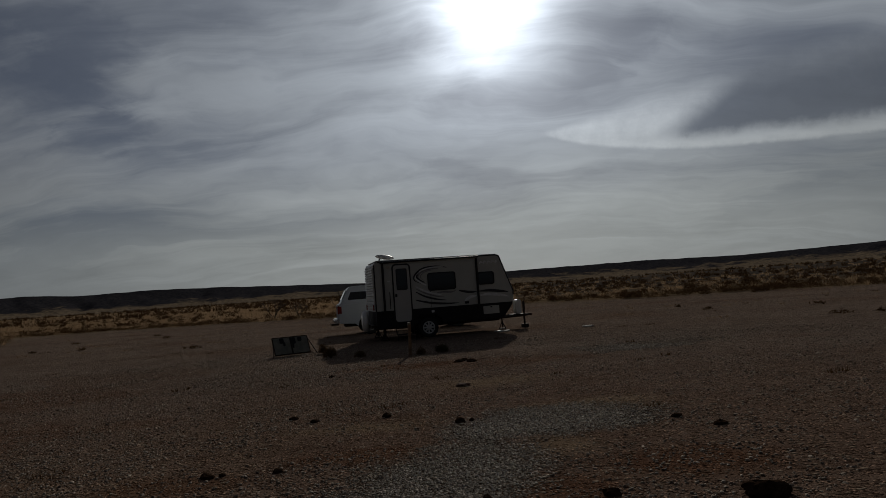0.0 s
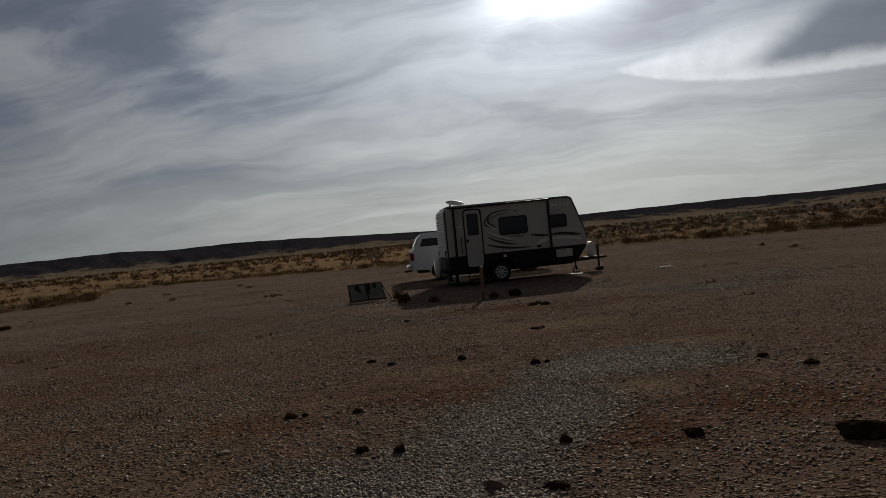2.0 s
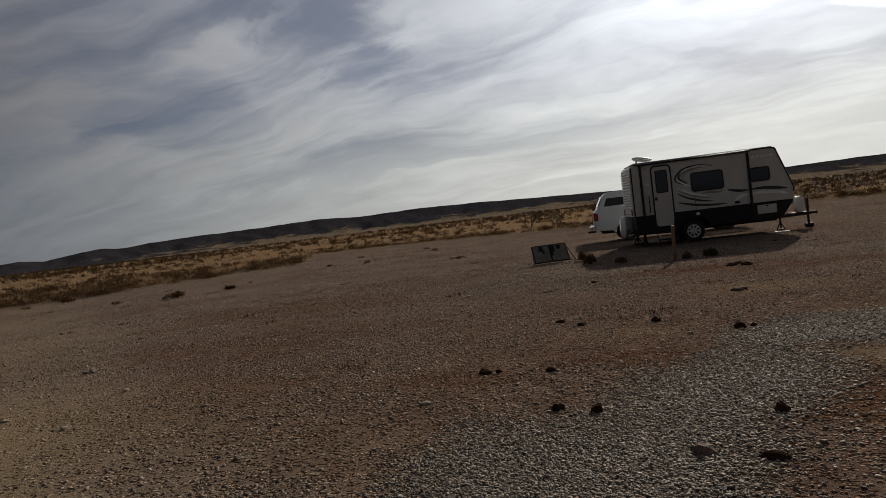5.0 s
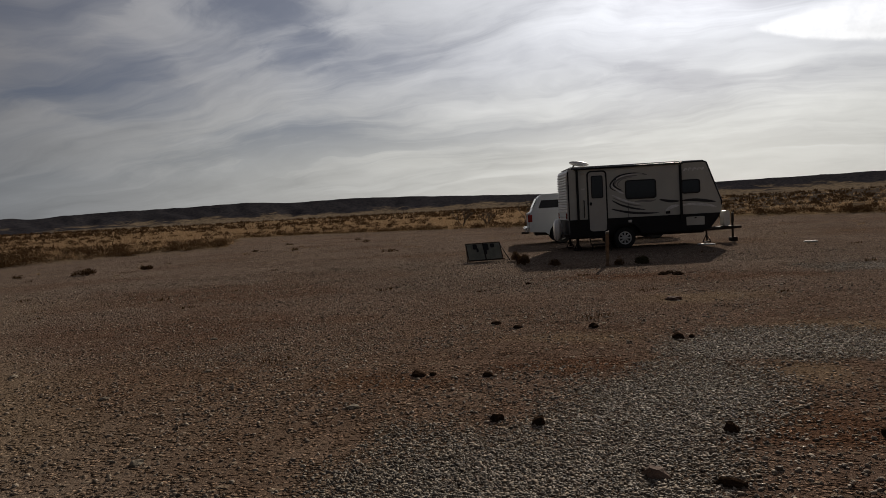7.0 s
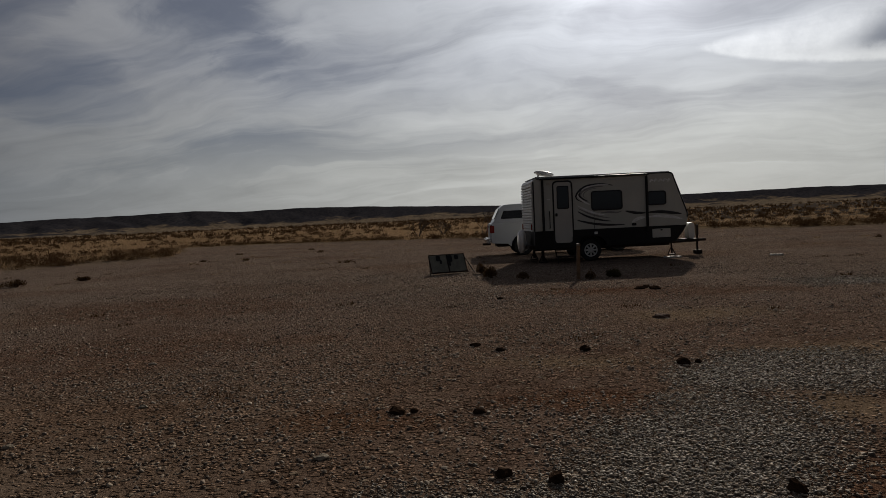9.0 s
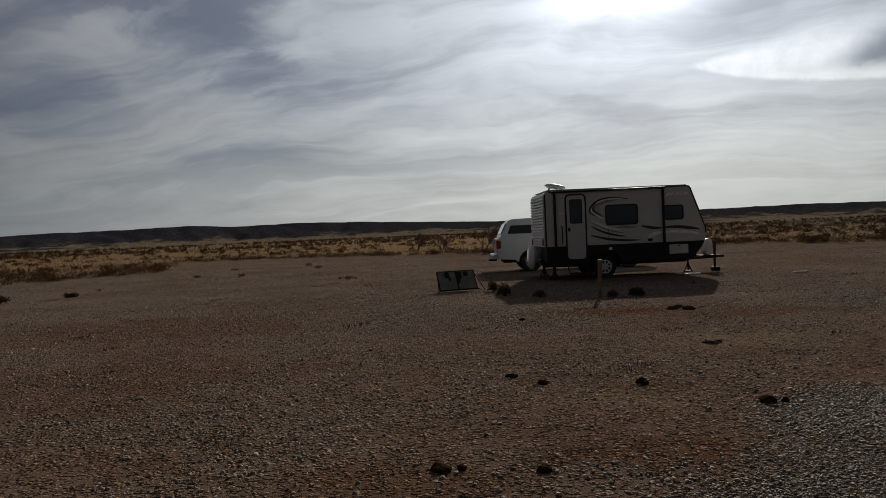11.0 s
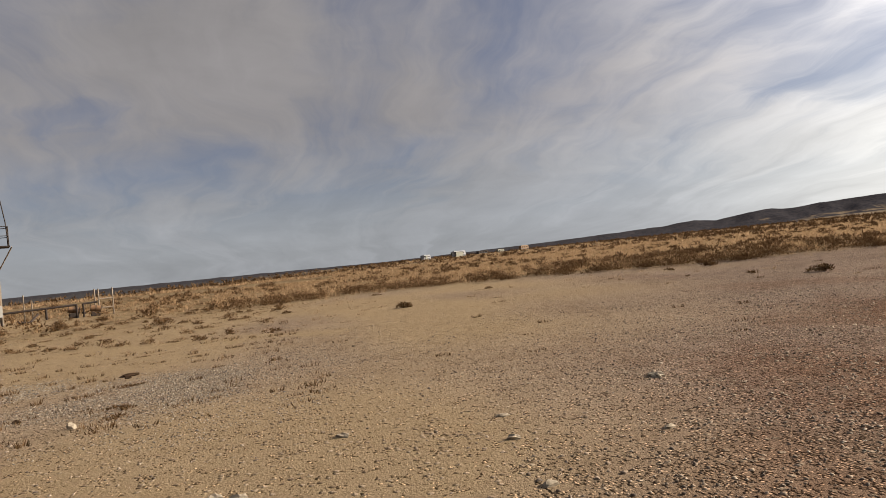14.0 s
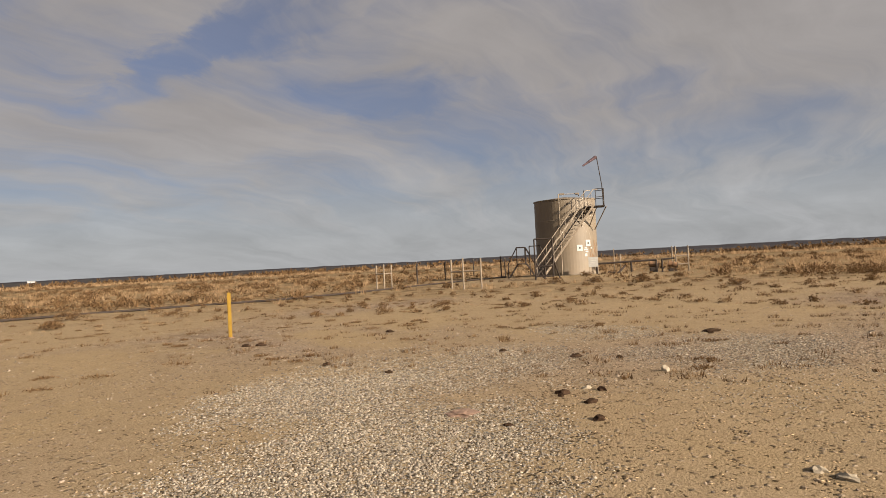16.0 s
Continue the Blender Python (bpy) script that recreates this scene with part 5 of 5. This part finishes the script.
# ---- far things ----
def far_coach(x, y, l, h, turn, label, paint="rvwhite", awning=0.0):
    """A boxy camp vehicle; awning: the share of its side darkened by an awning and a sheet for its shade."""
    t = thing("motorhome", label, "motorhome", x, y, gz(x, y), turn, "far camp vehicles")
    prof = [(-l / 2, 0.5), (-l / 2, h - 0.15), (-l / 2 + 0.2, h), (l / 2 - 0.6, h), (l / 2 - 0.1, h * 0.62), (l / 2, h * 0.4), (l / 2, 0.5)]
    part("body", prism(B(), prof, -1.2, 1.2), paint, t)
    for k in range(3):
        u = -l / 2 + l * (0.12 + 0.28 * k)
        for v in (-1.215, 1.205):
            part("window", box(B(), u, u + l * 0.16, v, v + 0.01, h * 0.52, h * 0.78), "glass", t)
    part("stripe", box(B(), -l / 2 + 0.1, l / 2 - 0.2, -1.212, 1.212, h * 0.26, h * 0.36), "decal_dark", t)
    if awning:
        for v in (-1, 1):
            part("awning", box(B(), -l / 2 + 0.2, -l / 2 + l * awning, min(v * 1.23, v * 2.6), max(v * 1.23, v * 2.6), h * 0.80, h * 0.86), "black", t, "dark opened awning")
            # dark sheet standing in for the shade under the awning
            part("awning_shade", box(B(), -l / 2 + 0.25, -l / 2 + l * awning - 0.1, v * 2.5 - 0.02, v * 2.5 + 0.02, 0.1, h * 0.8), "panelback", t)
    for u in (-l * 0.3, l * 0.32):
        for v in (-1.1, 1.1):
            part("wheel", rod(B(), (u, v - 0.12, 0.42), (u, v + 0.12, 0.42), 0.42, 14), "rubber", t)


far_coach(-410, 97, 5.5, 3.2, 118, "small white motorhome far off in dry grass", awning=0.35)
far_coach(-405, 117, 9.5, 3.7, 116, "long white motorhome with a dark awning far off", awning=0.66)
far_coach(-450, 147, 9.0, 2.3, 112, "grey trailer far off in dry grass", "darksteel")
far_coach(-450, 160, 6.0, 2.2, 115, "grey trailer far off in dry grass", "panelback")
far_coach(-450, 178, 8.0, 3.1, 118, "dull brown trailer far off in dry grass", "wood")


def far_shed(x, y, l, w, h, turn):
    t = thing("farm_shed", "long low white metal shed on the horizon", "shed", x, y, gz(x, y), turn)
    part("wall", box(B(), -l / 2, l / 2, -w / 2, w / 2, 0, h * 0.7), "farshed", t)
    part("roof", prism(B(), [(-l / 2 - 0.4, h * 0.7), (l / 2 + 0.4, h * 0.7), (l / 2 - 1, h), (-l / 2 + 1, h)], -w / 2 - 0.3, w / 2 + 0.3), "farshed", t)
    part("door", box(B(), -2, 2, w / 2 + 0.01, w / 2 + 0.06, 0, h * 0.5), "trim", t)


far_shed(-474, -930, 16, 8, 2.6, 60)


# ---- stones and clods ----
def lump(rng, sx, sy, sz, rough=0.25, cuts=2):
    bm = B()
    bmesh.ops.create_icosphere(bm, subdivisions=cuts, radius=1.0)
    off = rng.uniform(0, 100)
    for v in bm.verts:
        n = v.co.normalized()
        q = 1 + rough * noise.noise(n * 1.7 + Vector((off, 0, 0))) + rough * 0.5 * noise.noise(n * 4.1 + Vector((0, off, 0)))
        v.co = Vector((n.x * sx * q, n.y * sy * q, max(-0.25, n.z * q) * sz))
    return bm


def stone(name, label, category, x, y, sx, sy, sz, mat, seed, turn=0.0, group="", rough=0.55):
    rng = random.Random(seed)
    ob = mesh_object(name, lump(rng, sx, sy, sz, rough, 3 if max(sx, sy) > 0.1 else 2), mat, False)
    ob.matrix_world = pose(x, y, gz(x, y) + 0.004, 0, 0, turn)
    return tagged(ob, label, category, group)


CLODS = [(-1.685, 8.424, 0.07, 0.05), (-1.355, 8.11, 0.055, 0.05), (-0.435, 8.137, 0.075, 0.06), (0.488, 7.51, 0.085, 0.065), (-1.823, 5.70, 0.075, 0.06), (-1.194, 5.75, 0.055, 0.045),
         (-0.848, 4.54, 0.055, 0.06), (-0.548, 4.49, 0.06, 0.06), (0.666, 4.495, 0.058, 0.06), (1.563, 4.50, 0.075, 0.06), (3.115, 6.48, 0.08, 0.06), (2.843, 6.972, 0.07, 0.05),
         (-1.99, 12.78, 0.07, 0.05), (-8.276, -0.70, 0.085, 0.06), (-7.935, -0.26, 0.075, 0.05), (-7.277, 0.045, 0.075, 0.06), (-8.606, -0.37, 0.07, 0.06), (-6.80, -0.65, 0.05, 0.035),
         (-14.36, -0.2, 0.17, 0.06), (-10.85, -1.5, 0.11, 0.05), (-9.25, -5.0, 0.08, 0.06), (-8.9, -3.54, 0.08, 0.05), (-10.92, -8.2, 0.12, 0.07), (-10.75, -8.45, 0.10, 0.07), (-13.46, -6.85, 0.11, 0.06),
         (-10.89, -0.86, 0.07, 0.05), (0.52, 13.95, 0.12, 0.06), (0.78, 13.9, 0.13, 0.07), (0.65, 14.15, 0.09, 0.06), (-11.2, -2.9, 0.08, 0.05)]
for k, (x, y, s, h) in enumerate(CLODS):
    stone("dried_clod", "crumbly dark brown dried clod on gravel", "clod", x, y, s * 0.95, s * 0.75, h * 0.72, "dung", 40 + k, 37 * k, "dark clods on the pad", 0.45)
    if k in (3, 4, 13, 18, 26):
        stone("dried_clod", "small dark crumb beside a larger clod", "clod", x + s * 1.7, y + 0.03, s * 0.45, s * 0.35, h * 0.45, "dung", 140 + k, 20 * k, "dark clods on the pad", 0.45)
stone("dried_clod", "large flat dark clod on gravel", "clod", 2.56, 4.28, 0.155, 0.11, 0.085, "dung", 7, 5, "dark clods on the pad", 0.4)
stone("dried_clod", "flat crumbled brown clod on gravel", "clod", 0.553, 3.63, 0.085, 0.04, 0.03, "dung", 8, -5, "dark clods on the pad", 0.5)
stone("dried_clod", "flat crumbled brown clod on gravel", "clod", -7.056, -1.273, 0.16, 0.14, 0.035, "brownrock", 9, 5, "dark clods on the pad", 0.5)
stone("rock", "rounded brown rock on grey gravel", "rock", 0.199, 3.69, 0.065, 0.055, 0.05, "brownrock", 10)
stone("rock", "flat brown rock on pale soil", "rock", 0.566, 10.39, 0.11, 0.07, 0.05, "brownrock", 11)
for k, (x, y, sx, sy, h) in enumerate([(a, b, c * 0.72, d * 0.72, e * 0.6) for a, b, c, d, e in [(-7.95, 6.35, 0.14, 0.09, 0.07), (-7.574, 2.872, 0.10, 0.07, 0.06), (-6.584, 4.168, 0.09, 0.06, 0.05), (-5.447, 3.996, 0.08, 0.06, 0.05), (-9.966, 0.007, 0.08, 0.07, 0.11),
                                       (-6.418, 1.848, 0.09, 0.07, 0.05), (-6.30, 2.01, 0.10, 0.07, 0.05), (-7.357, 4.345, 0.08, 0.05, 0.04), (-8.65, -0.56, 0.08, 0.06, 0.05), (-4.385, 4.694, 0.06, 0.05, 0.03),
                                       (-2.02, 4.70, 0.07, 0.05, 0.03), (-2.93, 3.41, 0.06, 0.05, 0.04), (-6.15, 5.33, 0.07, 0.05, 0.04), (-4.08, 5.75, 0.05, 0.04, 0.03), (-5.2, 7.4, 0.07, 0.05, 0.04)]]):
    stone("rock", "pale flat limestone rock lying on the pad", "rock", x, y, sx, sy, h, "palerock", 60 + k, 40 * k, "pale rocks on the pad")


def pebbles(name, label, count, keep, lo, hi, mat, seed, reach=26.0):
    rng = np.random.default_rng(seed)
    spots = []
    while len(spots) < count:
        r = reach * rng.random() ** 0.95
        a = radians(rng.uniform(-48, 168))
        x, y = -0.6 - math.sin(a) * r, 1.0 + math.cos(a) * r
        if r < 1.6 or rng.random() > keep(x, y):
            continue
        spots.append((x, y, gz(x, y), r))
    s = np.array(spots)
    n = len(s)
    size = lo + (hi - lo) * rng.random(n) ** 3.2
    size *= np.clip(0.8 + s[:, 3] * 0.025, 0.85, 1.3)
    low = np.array([(1, 0, -0.5), (0, 1, -0.5), (-1, 0, -0.5), (0, -1, -0.5)], float)
    top = np.array([(0.5, 0.5, 0.7), (-0.5, 0.5, 0.7), (-0.5, -0.5, 0.7), (0.5, -0.5, 0.7)], float)
    base = np.concatenate([low, top])
    v = base[None] * size[:, None, None] * rng.uniform(0.65, 1.35, (n, 8, 1)) + rng.normal(0, 0.24, (n, 8, 3)) * size[:, None, None]
    a = rng.uniform(0, 2 * np.pi, n)
    c, q = np.cos(a)[:, None], np.sin(a)[:, None]
    long = rng.uniform(0.75, 1.35, (n, 1))
    x, y = v[:, :, 0] * long * c - v[:, :, 1] * q, v[:, :, 0] * long * q + v[:, :, 1] * c
    z = v[:, :, 2] * rng.uniform(0.35, 0.75, (n, 1)) + size[:, None] * 0.2
    v = np.stack([x + s[:, None, 0], y + s[:, None, 1], z + s[:, None, 2]], -1)
    f = np.array([(4, 5, 6), (4, 6, 7), (0, 1, 4), (1, 5, 4), (1, 2, 5), (2, 6, 5), (2, 3, 6), (3, 7, 6), (3, 0, 7), (0, 4, 7)])
    faces = (np.arange(n)[:, None, None] * 8 + f[None]).reshape(-1, 3)
    return tagged(raw(name, v.reshape(-1, 3), faces, mat), label, "gravel", kind="stuff")


pebbles("loose_stones", "loose brown and tan stones scattered over the pad", 82000, lambda x, y: (0.3 + 0.5 * soil(x, y)[0]) * (1 - 0.95 * soil(x, y)[2]) * min(1.0, max(0.12, 0.55 + 1.3 * noise.noise((x * 1.1, y * 1.1, 6.5)))), 0.0040, 0.020, "pebble", 11, 19.0)
pebbles("outer_stones", "sparse larger stones over the outer pad", 14000, lambda x, y: 0.7 - 0.64 * soil(x, y)[2] if math.hypot(x, y - 2) > 12 and growth(x, y) < 0.6 else 0.0, 0.006, 0.022, "pebble", 13, 42.0)
pebbles("grey_gravel", "loose grey crushed gravel in drifts on the pad", 96000, lambda x, y: max(0.0, soil(x, y)[0] - 0.35) ** 1.1, 0.0052, 0.0150, "gravel", 12, 15.0)


# ---- dry grass and shrubs ----
def field(name, label, category, count, r0, r1, make, keep, mat, seed, power=1.0):
    rng = np.random.default_rng(seed)
    out, made = [], 0
    while made < count:
        r = r0 + (r1 - r0) * rng.random() ** power
        az = rng.uniform(-50, 170)
        x, y = -math.sin(radians(az)) * r, math.cos(radians(az)) * r
        if math.hypot(x - TANK[0], y - TANK[1]) < 2.6 or rng.random() > keep(x, y, r):
            continue
        v = make(rng, r)
        out.append(v + np.array([x, y, gz(x, y)]))
        made += 1
    v = np.concatenate(out)
    return tagged(raw(name, v, tris(len(v)), mat), label, category, kind="stuff")


def tall(x, y, r):
    g = growth(x, y)
    sparse = 0.5 + 0.5 * noise.noise((x * 0.07, y * 0.07, 8))
    near = max(0.05, min(1.0, (r - edge_radius(x, y)) / 26)) if y < 4 else 1.0
    az = math.degrees(math.atan2(-x, y))
    if az > 84 and r > 100:
        return 0.0
    return g * g * (0.35 + 0.65 * sparse) * near * (0.2 if az < -4 else 0.32 if az > 92 else 1.0)


field("dry_grass", "golden dry grass tufts covering the plain", "grass", 15000, 26, 150, lambda g, r: blades(g, 15, 0.6, g.uniform(0.12, 0.38), 0.016 + r * 0.0003), tall, "straw", 21, 1.25)
field("far_grass", "golden dry grass far over the plain", "grass", 9000, 140, 620, lambda g, r: blades(g, 9, 2.2, g.uniform(0.35, 0.7), 0.05 + r * 0.0006), lambda x, y, r: (0.4 + 0.6 * abs(noise.noise((x * 0.03, y * 0.03, 1)))) * (1 - scrub(x, y)) ** 2, "straw", 22, 1.3)


def edge_band(x, y, r):
    e = r - edge_radius(x, y)
    az = math.degrees(math.atan2(-x, y))
    if e < -1.5 or e > 9:
        return 0.0
    lit = max(0.0, min(1.0, (92 - az) / 8))
    return lit * (1.0 if e < 2.2 else 0.22)


field("edge_shrubs", "low dark brown shrubs along the edge of the pad", "shrubs", 760, 30, 78, lambda g, r: clump(g, 170, g.uniform(0.3, 0.9), g.uniform(0.22, 0.6), 0.048), edge_band, "shrub", 23)
field("spit_shrubs", "dense brown shrubs on a low spit of ground", "shrubs", 200, 34, 64, lambda g, r: clump(g, 230, g.uniform(0.3, 0.8), g.uniform(0.2, 0.55), 0.045),
      lambda x, y, r: (0.9 if noise.noise((x * 0.3, y * 0.3, 2)) > 0.05 else 0.12) if 34 < math.degrees(math.atan2(-x, y)) < 66 and 0.3 < r - edge_radius(x, y) < 13 else 0.0, "shrub", 24)
field("plain_shrubs", "scattered dark shrubs in the dry grass", "shrubs", 1600, 30, 190, lambda g, r: clump(g, 70, g.uniform(0.35, 0.95), g.uniform(0.25, 0.7), 0.08 + r * 0.0006),
      lambda x, y, r: 0.0 if x < -80 and y < 9 and r > 105 else growth(x, y) * max(0.05, 0.35 + noise.noise((x * 0.05, y * 0.05, 3))) * (1.0 if x > 3 else 0.55), "shrub", 25, 1.2)
field("far_shrubs", "dark shrubs far over the plain", "shrubs", 2600, 150, 900, lambda g, r: clump(g, 16, g.uniform(0.8, 2.2), g.uniform(0.5, 1.3), 0.3 + r * 0.0012),
      lambda x, y, r: max(0.05, 0.4 + noise.noise((x * 0.012, y * 0.012, 5))) * (1 - 0.97 * scrub(x, y)), "shrub", 26, 1.2)
field("pad_weeds", "small sparse weeds on the pad", "weeds", 700, 7, 40, lambda g, r: blades(g, 22, g.uniform(0.15, 0.5), g.uniform(0.03, 0.09), 0.010),
      lambda x, y, r: (0.9 if y < 3 and x < -9 else 0.03) * (1 - growth(x, y)), "shrub", 27, 0.9)
field("track_weeds", "flat dry brown weed patches on the sandy track", "weeds", 120, 9.5, 28, lambda g, r: clump(g, 110, g.uniform(0.10, 0.34), g.uniform(0.015, 0.045), 0.024),
      lambda x, y, r: (1.0 if noise.noise((x * 0.35, y * 0.35, 12)) > 0.05 else 0.1) if y < 0.5 and x < -5 else 0.0, "shrub", 30)
field("short_grass", "sparse short dry grass at the edge of the pad", "grass", 2600, 20, 60, lambda g, r: blades(g, 10, 0.35, g.uniform(0.03, 0.11), 0.014),
      lambda x, y, r: (1.0 if y < 6 else 0.12) * max(0.0, min(1.0, (r - 19) / 16)), "straw", 28)
field("low_shrubs", "small low brown shrubs scattered before the tank", "shrubs", 330, 20, 52, lambda g, r: clump(g, 90, g.uniform(0.12, 0.36), g.uniform(0.08, 0.24), 0.045),
      lambda x, y, r: 1.0 if y < 3 and x < -14 else 0.04, "shrub", 29)
for k, (x, y, s, h) in enumerate([(-18.0, 18.35, 0.42, 0.27), (-17.2, 20.2, 0.22, 0.15), (-36.9, 2.8, 0.5, 0.35), (-23.5, 6.6, 0.3, 0.25), (-29.1, -1.8, 0.55, 0.35), (-27.4, 21.3, 0.4, 0.3), (-12.9, -19.4, 0.45, 0.3), (-15.5, -23.0, 0.8, 0.4),
                                  (-33.5, -9.0, 0.6, 0.4), (-34.5, -11.5, 0.7, 0.4), (-36.5, -7.5, 0.6, 0.35), (-38.5, -6.0, 0.5, 0.35), (-33.0, -6.5, 0.5, 0.3), (-41.0, -12.0, 0.5, 0.4)]):
    bush("desert_shrub", "low brown shrub alone on bare ground", x, y, s, h, "shrub", 420, 0.05, 200 + k)


def bare_tree(x, y, h, seed, label):
    """A leafless shrub tree of forking limbs."""
    rng = random.Random(seed)
    t = thing("bare_mesquite", label, "tree", x, y, gz(x, y) - 0.05)
    limbs, twigs = B(), B()

    def grow(bm, p, d, l, r, depth):
        q = p + d * l
        rod(bm, p, q, r, 5, r * 0.65)
        if depth == 0:
            return
        for _ in range(3):
            e = (d + Vector((rng.uniform(-0.7, 0.7), rng.uniform(-0.7, 0.7), rng.uniform(-0.1, 0.5)))).normalized()
            grow(twigs if depth < 3 else limbs, q, e, l * rng.uniform(0.6, 0.85), r * 0.6, depth - 1)

    for k in range(4):
        a = rng.uniform(0, 6.28)
        grow(limbs, Vector((0, 0, 0)), Vector((math.cos(a) * 0.6, math.sin(a) * 0.6, 1)).normalized(), h * 0.34, 0.05, 3)
    part("trunk", limbs, "twig", t)
    tagged(part("twigs", twigs, "twig", t), kind="stuff")


bare_tree(-16.3, 61.6, 2.3, 1, "leafless grey mesquite among dry grass")
bare_tree(-8.6, 52.0, 2.6, 2, "tall leafless grey shrub behind the truck")
bare_tree(-13.5, 60.0, 1.6, 3, "leafless grey shrub among dry grass")
